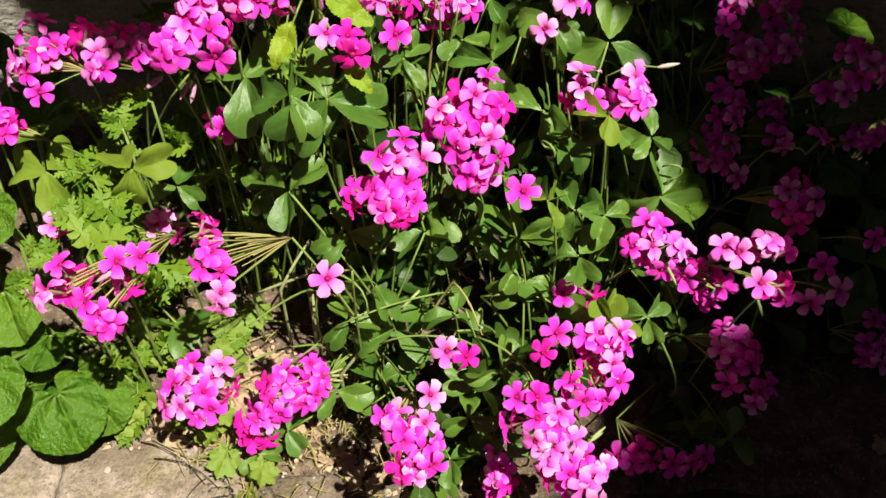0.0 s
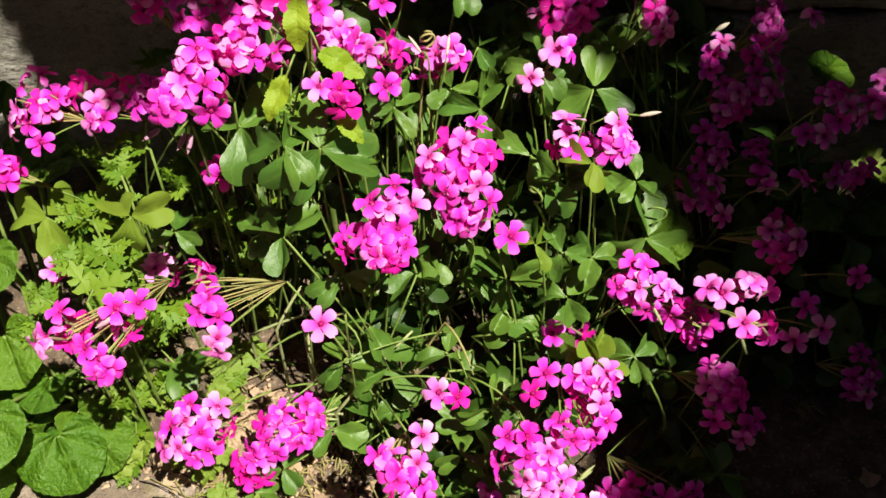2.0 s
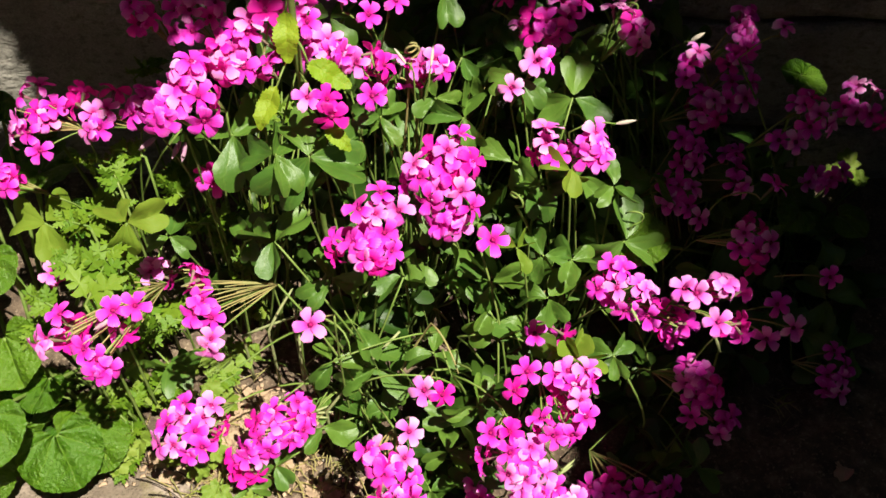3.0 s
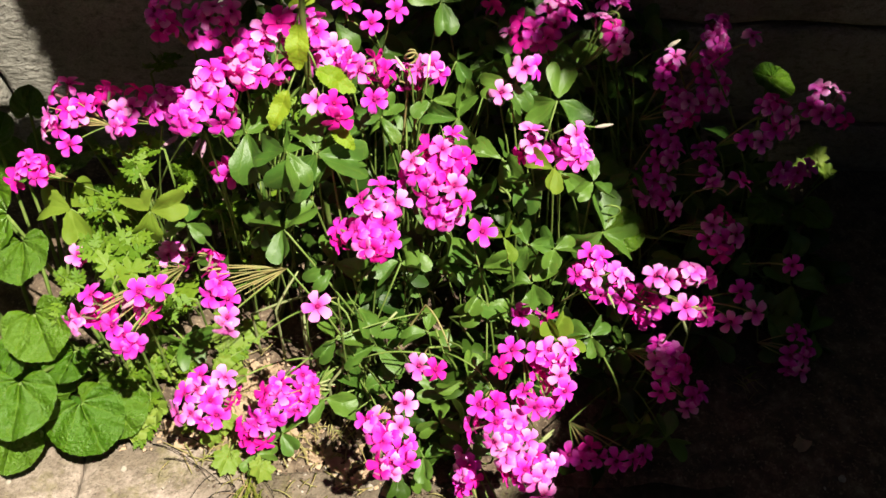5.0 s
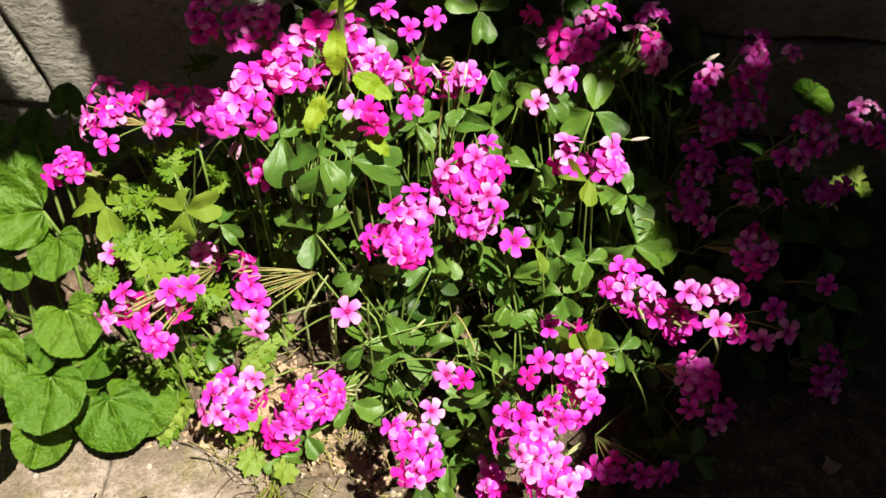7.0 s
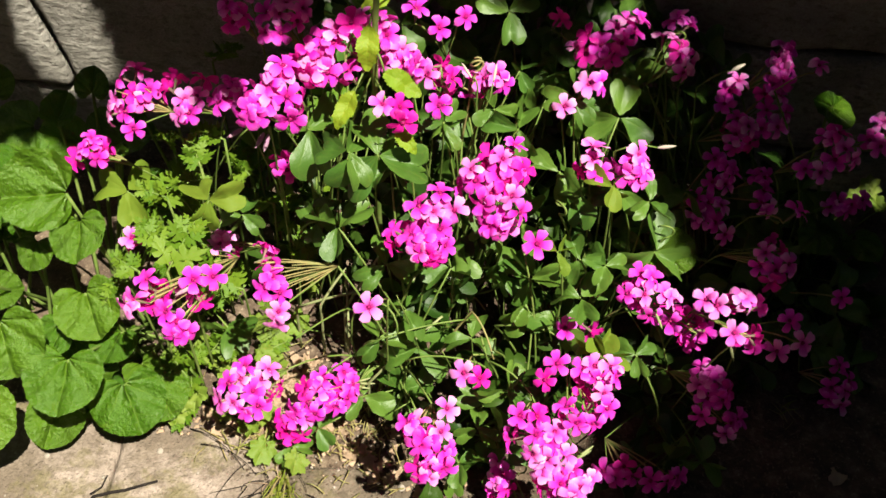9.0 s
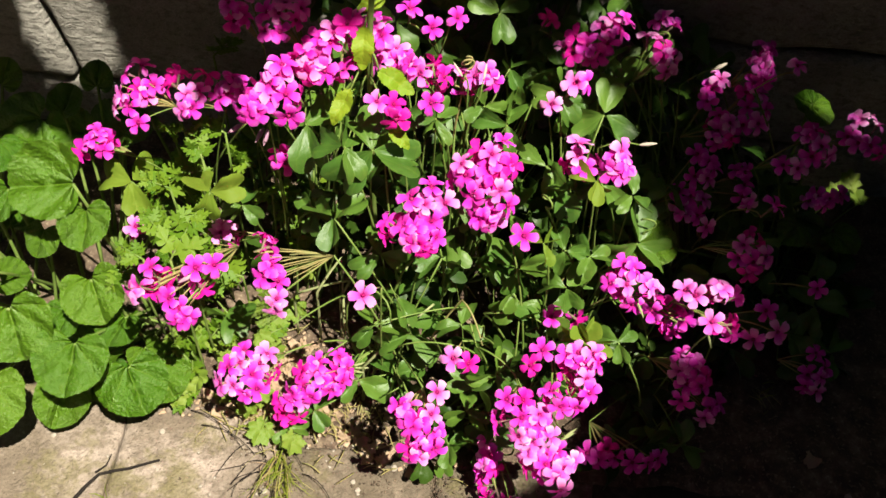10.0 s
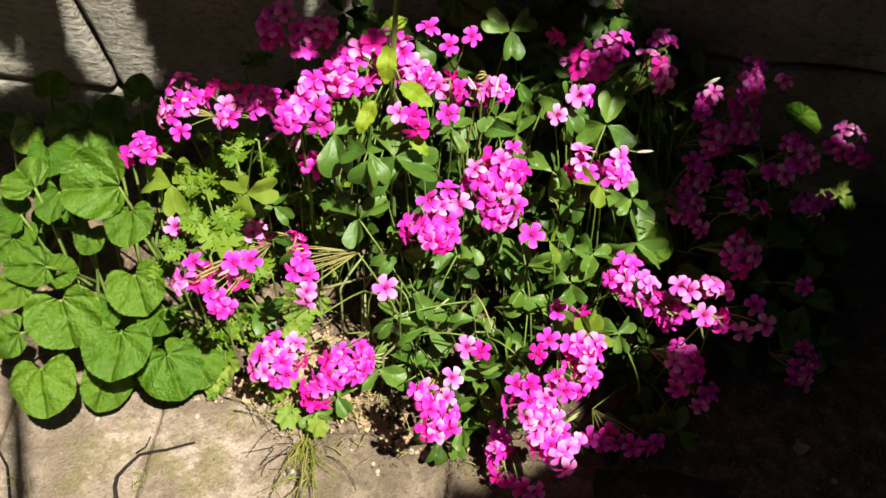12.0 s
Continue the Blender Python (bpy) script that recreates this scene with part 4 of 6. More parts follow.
flower_cluster((0.17, -0.095, 0.104), [(-5, 13, 8, -0.3, 0.5), (-6, 4, 2, -0.4, 0.1), (6, 5, 7, 0.2, 0.1), (-1, -3, -1, -0.2, -0.1), (8, -5, 1, 0.2, -0.2), (-4, -12, -8, -0.3, -0.5), (1, 9, 8, 0, 0.4), (11, 0, 4, 0.6, 0)])
flower_cluster((0.197, -0.092, 0.064), [(0, 0, 1, 0.2, 0.2), (-4, -6, -4, -0.2, -0.4), (4, 3, 3, 0.5, 0.3)])
flower_cluster((0.085, -0.04, 0.241), [(-12, 10, 6, 0, 0.8), (-8, -3, -2, -0.1, 0), (-16, 11, -14, -0.6, 0.1, -1), (-12, 4, 2, 0, 0.6), (8, 1, 4, -0.2, 0.3), (13, 5, 7, 0.6, 0.4), (7, -4, -1, -0.3, -0.3), (14, -5, -1, 0.2, -0.4), (16, -2, 3, 0.6, 0), (2, 11, -11, 0.4, 0.3, -1)])
flower_cluster((0.081, -0.068, 0.124), [(-5, 0, 0, -0.5, 0.2), (4, 12, -10, 0.2, 0.4, -1), (15, 6, -11, 0.6, -0.3, -1)])
flower_cluster((-0.105, -0.015, 0.199), [(3, -5, -4, 0.2, -0.3), (-3, 9, -11, -0.3, 0.3, -1)])


# ---- leaves ----
def leaflet_mesh(name, fold, mat, seed):
    table = [(0, 0.20), (9, 0.29), (24, 0.47), (40, 0.545), (60, 0.535), (95, 0.455), (130, 0.41), (158, 0.47), (180, 0.58)]
    r = random.Random(seed + 5)
    a, c = r.uniform(0, 6), r.uniform(0, 6)
    twist, bend, skew = r.uniform(-0.6, 0.6), r.uniform(0.1, 0.95), r.uniform(-0.14, 0.14)

    def shape(x, y):
        return abs(x) * fold * 1.1 + 0.06 * math.sin(y * 6 + a) + 0.06 * math.sin(x * 9 + c) * (0.4 + y) - bend * max(0, y - 0.25) ** 2 + twist * x * y

    def radius(phi):
        return between(table, phi) * (1 - 0.30 * fold * abs(math.sin(phi))) * (1 + 0.03 * math.sin(5 * phi + a) + skew * math.sin(phi) + 0.012 * math.sin(17 * phi + c))
    return blade(name, 0.58, radius, shape, mat, 5, 36)


FOLDS = (0.26, 0.50, 0.80, 1.2)
LEAFLETS = {(f, d): [leaflet_mesh("leaflet", f, (OXALIS, OXALIS_SHADED, OXALIS_YELLOW)[d], 10 * i + s) for s in range(6)]
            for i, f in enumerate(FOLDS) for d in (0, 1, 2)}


def oxalis_leaf(hub, tip, normal, fold=0.26, deep=0, label="green three-part sorrel leaf on a thin stalk", under=None, drop=0.0):
    hub, tip, normal = Vector(hub), Vector(tip), Vector(normal)
    foot = nearest_crown(hub)
    root = thing("sorrel_leaf", foot, label, "leaf", "sorrel leaves") if under is None else None
    size = max((tip - hub).length * 1.16, 0.015)
    f = FOLDS[0 if fold < 0.19 else 1 if fold < 0.39 else 2 if fold < 0.7 else 3]
    normal = normal.normalized() + Vector((rnd.gauss(0, 0.22), rnd.gauss(0, 0.22), 0))
    base = frame_of(normal, tip - hub)
    for k in range(3):
        lean = rnd.gauss(-0.15, 0.28) if f < 0.4 else rnd.gauss(-0.35, 0.3)
        lean -= drop
        turn = Matrix.Rotation(k * 2.0944 + (rnd.gauss(0, 0.08) if k else 0), 4, "Z") @ Matrix.Rotation(lean if k else 0, 4, "X") @ Matrix.Rotation(rnd.gauss(0, 0.25), 4, "Y")
        m = Matrix.Translation(hub - foot) @ base @ turn @ Matrix.Scale(size * rnd.uniform(0.92, 1.05), 4) @ Matrix.Translation((0, 0.03, 0))
        if under is None:
            part("leaflet", rnd.choice(LEAFLETS[(f if rnd.random() < 0.65 else max(f, rnd.choice(FOLDS)), deep)]), root, m)
        else:
            under.append((rnd.choice(LEAFLETS[(f, deep)]), Matrix.Translation(foot) @ m, deep))
    sag = Vector((hub.x - foot.x, hub.y - foot.y, 0)) * -0.08 + Vector((rnd.gauss(0, 0.012), rnd.gauss(0, 0.012), 0.01))
    stem = tube("petiole", bow(Vector((0, 0, -0.004)), hub - foot - normal.normalized() * 0.0006, sag, 7), 0.0009, 0.0006, STALK)
    if under is None:
        part("petiole", stem, root)
    else:
        if rnd.random() < 0.3:
            under.append((stem, Matrix.Translation(foot), 3))


def heart_mesh(name, mat, seed, teeth=30, tooth=0.016, cup=0.10):
    """A crinkled heart with a deep bay at its stalk; the flesh swells between the side veins."""
    r = random.Random(seed)
    a, c, e, skew = r.uniform(0, 6), r.uniform(0, 6), r.uniform(0.7, 1.2), r.uniform(-0.06, 0.06)

    def shape(x, y):
        far = math.hypot(x, y)
        rise = y - 0.55 * abs(x) - 0.5 * x * x
        swell = 0.070 * abs(math.sin(4.5 * math.atan2(x, y + 0.02))) * min(1.0, far * 1.4) + 0.016 * abs(math.sin(rise * 13.0)) * min(1.0, abs(x) * 5)
        return (1.5 * cup * e * (x * x + (y - 0.4) ** 2) + 0.06 * abs(x) - 0.045 * math.exp(-(x / 0.05) ** 2) + swell
                + 0.040 * math.sin(5 * x + a) * far + 0.04 * math.sin(4.5 * y + c) + 0.03 * math.sin(9 * x + 7 * y + c) * far)

    def radius(phi):
        side = min(phi, 2 * math.pi - phi)
        round_ = 0.53 + 0.22 * (0.5 - 0.5 * math.cos(side)) ** 2 + 0.035 * math.exp(-(side / 0.22) ** 2) + 0.015 * math.sin(2 * phi + a) + skew * math.sin(phi)
        round_ -= 0.40 * math.exp(-((math.pi - side) / 0.36) ** 2)
        return round_ * (1 + tooth * (1 - 2 * abs((teeth * phi / (2 * math.pi)) % 1.0 - 0.5) ** 1.5 * 2))
    return blade(name, 0.40, radius, shape, mat, 9, 120)


HEARTS = [heart_mesh("blade", VIOLET, s, cup=c) for s, c in enumerate((0.12, -0.10, 0.22, 0.04, -0.18, 0.28))]
NARROW_HEART = heart_mesh("blade", VIOLET, 9, cup=0.25)
VIOLET_ROOTS = [Vector(c) for c in ((-0.25, 0.03, 0), (-0.30, -0.02, 0), (-0.21, -0.03, 0), (-0.36, 0.03, 0), (-0.18, 0.06, 0), (0.30, 0.09, 0))]


def violet_leaf(base, tip, normal, wide=1.0, label="heart-shaped green violet leaf with pale veins"):
    base, tip, normal = Vector(base), Vector(tip), Vector(normal)
    foot = min(VIOLET_ROOTS, key=lambda q: (q.x - base.x) ** 2 + (q.y - base.y) ** 2) + Vector((rnd.gauss(0, 0.012), rnd.gauss(0, 0.012), 0))
    root = thing("violet_leaf", foot, label, "leaf", "violet leaves")
    size = (tip - base).length * 0.94
    m = Matrix.Translation(base - foot) @ frame_of(normal, tip - base) @ Matrix.Rotation(rnd.gauss(0, 0.26), 4, "Y") @ Matrix.Rotation(rnd.gauss(0, 0.16), 4, "X") @ Matrix.Diagonal((size * wide, size, size, 1))
    part("blade", NARROW_HEART if wide < 0.7 else rnd.choice(HEARTS), root, m)
    up = Vector((0, 0.004, -0.003))
    part("petiole", tube("petiole", bow(Vector((0, 0, -0.004)), base - foot - normal.normalized() * 0.0016 + (tip - base) * 0.05, up, 7), 0.0016, 0.0011, STALK), root)


def toothed_mesh(seed):
    table = [(0, 0.66), (16, 0.47), (50, 0.29), (100, 0.25), (140, 0.31), (180, 0.42)]

    def radius(phi):
        side = phi if phi < math.pi else 2 * math.pi - phi
        return between(table, phi) * (1 + 0.15 * (((side * 3.8) % 1.0) - 0.5))

    def shape(x, y):
        return 0.25 * abs(x) + 0.05 * math.sin(9 * y + seed) - 0.25 * max(0, y - 0.3) ** 2
    return blade("blade", 0.40, radius, shape, TOOTHED, 5, 120)


TOOTHED_BLADES = [toothed_mesh(s) for s in (1, 3, 5)]
weed_foot = Vector((-0.045, 0.035, 0))
weed = thing("weed_plant", weed_foot, "upright weed with yellow-green toothed leaves", "plant")
part("stem", tube("stem", [p - weed_foot for p in (weed_foot, Vector((-0.05, 0.02, 0.12)), Vector((-0.052, 0.0, 0.24)), Vector((-0.052, -0.006, 0.30)), Vector((-0.050, -0.006, 0.36)))], 0.0022, 0.0016, STALK, 7), weed)


def toothed_leaf(base, tip, normal):
    base, tip = Vector(base), Vector(tip)
    size = (tip - base).length
    m = Matrix.Translation(base - weed_foot) @ frame_of(normal, tip - base) @ Matrix.Scale(size, 4)
    leaf = part("leaf", rnd.choice(TOOTHED_BLADES), weed, m)
    join = Vector((-0.052, -0.003, min(base.z + 0.008, 0.33)))
    part("leaf_stalk", tube("leaf_stalk", bow(join - weed_foot, base - weed_foot, (0, 0, 0.003), 4), 0.0008, 0.0006, STALK, 4), weed)


def pinna_mesh(seed):
    r = random.Random(seed)
    verts, faces = [], []
    outline = [(0, 0), (0.04, 0.14), (0.26, 0.16), (0.34, 0.30), (0.20, 0.31), (0.06, 0.34), (0.30, 0.42), (0.34, 0.56), (0.20, 0.56), (0.06, 0.58), (0.20, 0.70), (0.20, 0.82), (0.07, 0.78), (0.06, 0.92), (0, 1.02)]
    rim = [(x, y) for x, y in outline] + [(-x, y) for x, y in reversed(outline[1:-1])]
    verts.append((0, 0.45, 0.02))
    for x, y in rim:
        verts.append((x * r.uniform(0.85, 1.15), y, 0.12 * abs(x) - 0.10 * y * y + r.gauss(0, 0.012)))
    n = len(rim)
    for i in range(n):
        faces.append((0, 1 + (i + 1) % n, 1 + i))
    return mesh_of("leaflet", verts, faces, FERN)


PINNAE = [pinna_mesh(s) for s in range(4)]


def fern_leaf(base, tip, normal):
    base, tip, normal = Vector(base), Vector(tip), Vector(normal)
    foot = Vector((base.x * 0.9 - 0.015, base.y + 0.012, 0))
    root = thing("feathery_leaf", foot, "finely cut bright green feathery weed leaf", "leaf", "feathery weed leaves")
    size = (tip - base).length
    m = Matrix.Translation(base - foot) @ frame_of(normal, tip - base)
    rib = [m @ Vector((0, size * f, -0.10 * size * f * f)) for f in (0, 0.33, 0.66, 1.0)]
    part("rib", tube("rib", rib, 0.0008, 0.0004, STALK, 4), root)
    for i in range(6):
        f = 0.08 + 0.155 * i
        for s in (-1, 1):
            long = size * (0.62 - 0.38 * f) * rnd.uniform(0.85, 1.15)
            turn = Matrix.Translation((0, size * f, -0.10 * size * f * f)) @ Matrix.Rotation(-s * rnd.uniform(0.75, 1.05), 4, "Z") @ Matrix.Rotation(rnd.gauss(0.05, 0.4), 4, "X") @ Matrix.Rotation(rnd.gauss(0, 0.6), 4, "Y")
            part("leaflet", rnd.choice(PINNAE), root, m @ turn @ Matrix.Scale(long, 4))
    part("leaflet", rnd.choice(PINNAE), root, m @ Matrix.Translation((0, size * 0.93, -0.09 * size)) @ Matrix.Scale(size * 0.25, 4))
    part("petiole", tube("petiole", bow(Vector((0, 0, -0.003)), base - foot, (0, 0, 0.006), 4), 0.0010, 0.0008, STALK, 5), root)


oxalis_leaf((-0.143, -0.050, 0.195), (-0.1265, -0.044, 0.196), (0.25, -0.60, 0.75), 0.1, 2, drop=0.6)
oxalis_leaf((-0.216, 0.005, 0.135), (-0.208, -0.015, 0.127), (0.10, -0.55, 0.83), 0.1, 2, drop=0.5)
oxalis_leaf((-0.089, -0.017, 0.228), (-0.083, -0.033, 0.211), (-0.30, -0.75, 0.60))
oxalis_leaf((-0.062, -0.043, 0.239), (-0.054, -0.056, 0.225), (0.10, -0.70, 0.70))
oxalis_leaf((-0.046, -0.040, 0.235), (-0.021, -0.041, 0.232), (0.10, -0.30, 0.95))
oxalis_leaf((-0.068, -0.050, 0.182), (-0.064, -0.065, 0.170), (0.10, -0.60, 0.80))
oxalis_leaf((0.033, -0.002, 0.228), (0.041, -0.010, 0.213), (0.60, -0.50, 0.60), 0.75)
oxalis_leaf((0.018, 0.005, 0.236), (0.010, -0.003, 0.228), (-0.30, -0.50, 0.80), 0.75)
oxalis_leaf((0.063, 0.012, 0.245), (0.071, 0.001, 0.235), (0.10, -0.60, 0.80))
oxalis_leaf((0.094, 0.017, 0.227), (0.108, 0.008, 0.216), (0.30, -0.50, 0.80))
oxalis_leaf((0.131, 0.082, 0.216), (0.137, 0.098, 0.224), (0.10, -0.50, 0.85))
oxalis_leaf((0.125, -0.038, 0.170), (0.145, -0.040, 0.159), (0.30, -0.60, 0.70))
oxalis_leaf((-0.024, -0.077, 0.046), (-0.029, -0.093, 0.039), (0.10, -0.40, 0.90))
oxalis_leaf((-0.007, -0.058, 0.069), (-0.002, -0.075, 0.058), (0.20, -0.50, 0.85))
oxalis_leaf((0.044, -0.100, 0.096), (0.049, -0.086, 0.106), (0.20, -0.60, 0.75))
oxalis_leaf((0.056, -0.057, 0.122), (0.071, -0.064, 0.115), (0.20, -0.50, 0.85))
oxalis_leaf((0.051, -0.055, 0.128), (0.043, -0.043, 0.135), (0.10, -0.50, 0.85))
oxalis_leaf((0.116, -0.094, 0.139), (0.120, -0.104, 0.132), (0.10, -0.50, 0.85))
oxalis_leaf((0.096, -0.098, 0.139), (0.088, -0.092, 0.150), (0.20, -0.80, 0.50), 0.9, 2)
oxalis_leaf((0.092, -0.094, 0.140), (0.100, -0.090, 0.152), (-0.30, -0.80, 0.50), 0.9, 2)
oxalis_leaf((-0.012, -0.008, 0.087), (-0.007, -0.024, 0.076), (0.00, -0.60, 0.80), 0.5)
oxalis_leaf((0.060, -0.066, 0.196), (0.061, -0.074, 0.190), (0.20, -0.60, 0.80), 0.8, 2)
oxalis_leaf((0.077, -0.053, 0.175), (0.071, -0.043, 0.182), (0.10, -0.60, 0.80), 0.5)
oxalis_leaf((0.075, -0.024, 0.200), (0.075, -0.039, 0.191), (0.10, -0.50, 0.85))
oxalis_leaf((0.093, -0.054, 0.173), (0.105, -0.052, 0.173), (0.10, -0.50, 0.85), 0.3)
oxalis_leaf((0.023, 0.062, 0.263), (0.026, 0.048, 0.253), (0.10, -0.60, 0.80))
oxalis_leaf((-0.010, -0.008, 0.228), (-0.004, -0.016, 0.223), (0.10, -0.50, 0.85))
oxalis_leaf((-0.040, -0.034, 0.227), (-0.022, -0.036, 0.226), (0.00, -0.40, 0.90))
oxalis_leaf((-0.085, -0.025, 0.156), (-0.095, -0.019, 0.160), (0.10, -0.50, 0.85))
oxalis_leaf((-0.131, -0.028, 0.160), (-0.120, -0.034, 0.155), (0.10, -0.50, 0.85))
oxalis_leaf((0.096, -0.019, 0.202), (0.106, -0.026, 0.194), (0.30, -0.50, 0.80))
oxalis_leaf((0.092, 0.051, 0.232), (0.103, 0.042, 0.224), (0.20, -0.50, 0.85))
oxalis_leaf((0.062, -0.004, 0.198), (0.069, -0.017, 0.189), (0.20, -0.50, 0.85))
oxalis_leaf((-0.039, -0.053, 0.154), (-0.052, -0.063, 0.148), (0.00, -0.50, 0.85), 0.4)
oxalis_leaf((-0.040, -0.074, 0.103), (-0.050, -0.085, 0.097), (0.00, -0.50, 0.85), 0.5)
oxalis_leaf((0.019, -0.066, 0.101), (0.031, -0.075, 0.095), (0.10, -0.50, 0.85), 0.4)
oxalis_leaf((0.081, -0.065, 0.153), (0.091, -0.055, 0.158), (0.10, -0.50, 0.85), 0.2)
oxalis_leaf((0.028, -0.111, 0.064), (0.040, -0.117, 0.060), (0.10, -0.40, 0.90))
oxalis_leaf((-0.049, -0.082, 0.043), (-0.060, -0.094, 0.039), (0.10, -0.40, 0.90))
oxalis_leaf((-0.095, -0.111, 0.018), (-0.100, -0.120, 0.015), (0.00, -0.30, 0.95))
oxalis_leaf((-0.079, -0.097, 0.021), (-0.070, -0.108, 0.018), (0.00, -0.30, 0.95))
oxalis_leaf((0.084, -0.050, 0.237), (0.080, -0.060, 0.230), (0.20, -0.60, 0.75), 0.5, 2)
oxalis_leaf((0.115, -0.025, 0.200), (0.103, -0.032, 0.197), (0.20, -0.60, 0.75), 0.5)
violet_leaf((-0.309, -0.017, 0.142), (-0.334, 0.005, 0.148), (-0.18, -0.52, 0.83), 0.96)
violet_leaf((-0.243, -0.019, 0.156), (-0.288, -0.016, 0.140), (-0.24, -0.52, 0.83), 0.94)
violet_leaf((-0.295, -0.011, 0.136), (-0.302, -0.035, 0.120), (-0.06, -0.52, 0.83), 1.09)
violet_leaf((-0.318, 0.033, 0.134), (-0.315, 0.013, 0.118), (0.03, -0.52, 0.83), 1.07)
violet_leaf((-0.299, 0.040, 0.126), (-0.303, 0.023, 0.110), (-0.04, -0.52, 0.83), 1.00)
violet_leaf((-0.232, -0.036, 0.151), (-0.228, -0.062, 0.135), (0.03, -0.52, 0.83), 1.12)
violet_leaf((-0.275, -0.020, 0.106), (-0.281, -0.036, 0.090), (-0.06, -0.52, 0.83), 1.04)
violet_leaf((-0.290, -0.068, 0.118), (-0.320, -0.062, 0.102), (-0.22, -0.52, 0.83), 0.77)
violet_leaf((-0.302, -0.050, 0.082), (-0.280, -0.046, 0.088), (0.24, -0.52, 0.83), 1.02)
violet_leaf((-0.271, -0.096, 0.121), (-0.259, -0.133, 0.105), (0.07, -0.52, 0.83), 1.13)
violet_leaf((-0.233, -0.058, 0.106), (-0.218, -0.088, 0.090), (0.10, -0.52, 0.83), 1.08)
violet_leaf((-0.228, -0.109, 0.106), (-0.229, -0.144, 0.090), (-0.01, -0.52, 0.83), 1.17)
violet_leaf((-0.207, -0.094, 0.056), (-0.189, -0.126, 0.040), (0.11, -0.52, 0.83), 1.07)
violet_leaf((-0.279, -0.135, 0.091), (-0.271, -0.169, 0.075), (0.05, -0.52, 0.83), 1.17)
violet_leaf((-0.249, -0.109, 0.046), (-0.254, -0.136, 0.030), (-0.04, -0.52, 0.83), 1.10)
violet_leaf((-0.212, -0.067, 0.076), (-0.221, -0.085, 0.060), (-0.09, -0.52, 0.83), 1.07)
violet_leaf((-0.295, -0.118, 0.106), (-0.321, -0.122, 0.090), (-0.21, -0.52, 0.83), 0.92)
violet_leaf((-0.312, -0.073, 0.098), (-0.332, -0.081, 0.082), (-0.19, -0.52, 0.83), 0.91)
violet_leaf((-0.328, -0.037, 0.106), (-0.342, -0.049, 0.090), (-0.14, -0.52, 0.83), 1.00)
violet_leaf((-0.324, -0.023, 0.117), (-0.348, -0.019, 0.123), (-0.24, -0.52, 0.83), 1.10)
violet_leaf((-0.201, -0.075, 0.051), (-0.188, -0.084, 0.035), (0.14, -0.52, 0.83), 1.02)
violet_leaf((-0.254, -0.064, 0.074), (-0.257, -0.084, 0.058), (-0.03, -0.52, 0.83), 1.07)
violet_leaf((-0.329, -0.020, 0.101), (-0.332, -0.035, 0.085), (-0.03, -0.52, 0.83), 1.03)
violet_leaf((-0.195, -0.083, 0.046), (-0.173, -0.109, 0.036), (0.15, -0.55, 0.83), 1.1)
violet_leaf((-0.302, 0.067, 0.125), (-0.342, 0.058, 0.118), (-0.24, -0.55, 0.83), 1)
violet_leaf((-0.343, 0.066, 0.122), (-0.366, 0.048, 0.115), (-0.19, -0.55, 0.83), 1)
violet_leaf((-0.269, 0.065, 0.115), (-0.302, 0.073, 0.112), (-0.24, -0.55, 0.83), 1)
violet_leaf((-0.252, 0.082, 0.110), (-0.280, 0.083, 0.112), (-0.25, -0.55, 0.83), 1)
violet_leaf((-0.256, 0.076, 0.153), (-0.255, 0.091, 0.168), (0.00, -0.70, 0.70))
violet_leaf((-0.329, 0.080, 0.142), (-0.324, 0.098, 0.156), (0.10, -0.60, 0.70))
violet_leaf((-0.281, 0.064, 0.136), (-0.275, 0.084, 0.149), (0.00, -0.50, 0.80))
violet_leaf((-0.239, 0.064, 0.120), (-0.264, 0.052, 0.115), (0.00, -0.40, 0.90))
violet_leaf((-0.230, 0.089, 0.129), (-0.253, 0.080, 0.125), (0.00, -0.40, 0.90))
violet_leaf((0.265, 0.110, 0.171), (0.281, 0.098, 0.164), (0.00, -0.50, 0.85))
violet_leaf((0.265, 0.110, 0.171), (0.249, 0.114, 0.173), (0.00, -0.50, 0.85))
violet_leaf((0.309, 0.068, 0.080), (0.325, 0.049, 0.072), (0.00, -0.40, 0.90))
violet_leaf((0.259, 0.032, 0.123), (0.243, 0.017, 0.116), (0.00, -0.40, 0.90))
violet_leaf((-0.016, 0.127, 0.239), (0.016, 0.115, 0.230), (0.00, -0.60, 0.80))
oxalis_leaf((0.029, 0.122, 0.215), (0.028, 0.109, 0.207), (0.10, -0.70, 0.70), 0.28, 0, drop=0.3)
oxalis_leaf((0.070, 0.175, 0.200), (0.082, 0.179, 0.192), (0.00, -0.60, 0.80), 0.10, 0, drop=0.1)
oxalis_leaf((0.057, 0.175, 0.195), (0.051, 0.172, 0.187), (0.00, -0.60, 0.80), 0.10, 0, drop=0.1)
oxalis_leaf((0.110, 0.165, 0.205), (0.109, 0.160, 0.197), (0.00, -0.60, 0.80), 0.10, 0, drop=0.2)
oxalis_leaf((0.122, 0.154, 0.215), (0.125, 0.147, 0.207), (0.10, -0.50, 0.80), 0.28, 0, drop=0.2)
oxalis_leaf((0.133, 0.096, 0.215), (0.141, 0.089, 0.207), (0.10, -0.50, 0.85), 0.10, 0, drop=0.1)
oxalis_leaf((0.107, 0.102, 0.205), (0.112, 0.090, 0.197), (0.10, -0.60, 0.80), 0.28, 0, drop=0.3)
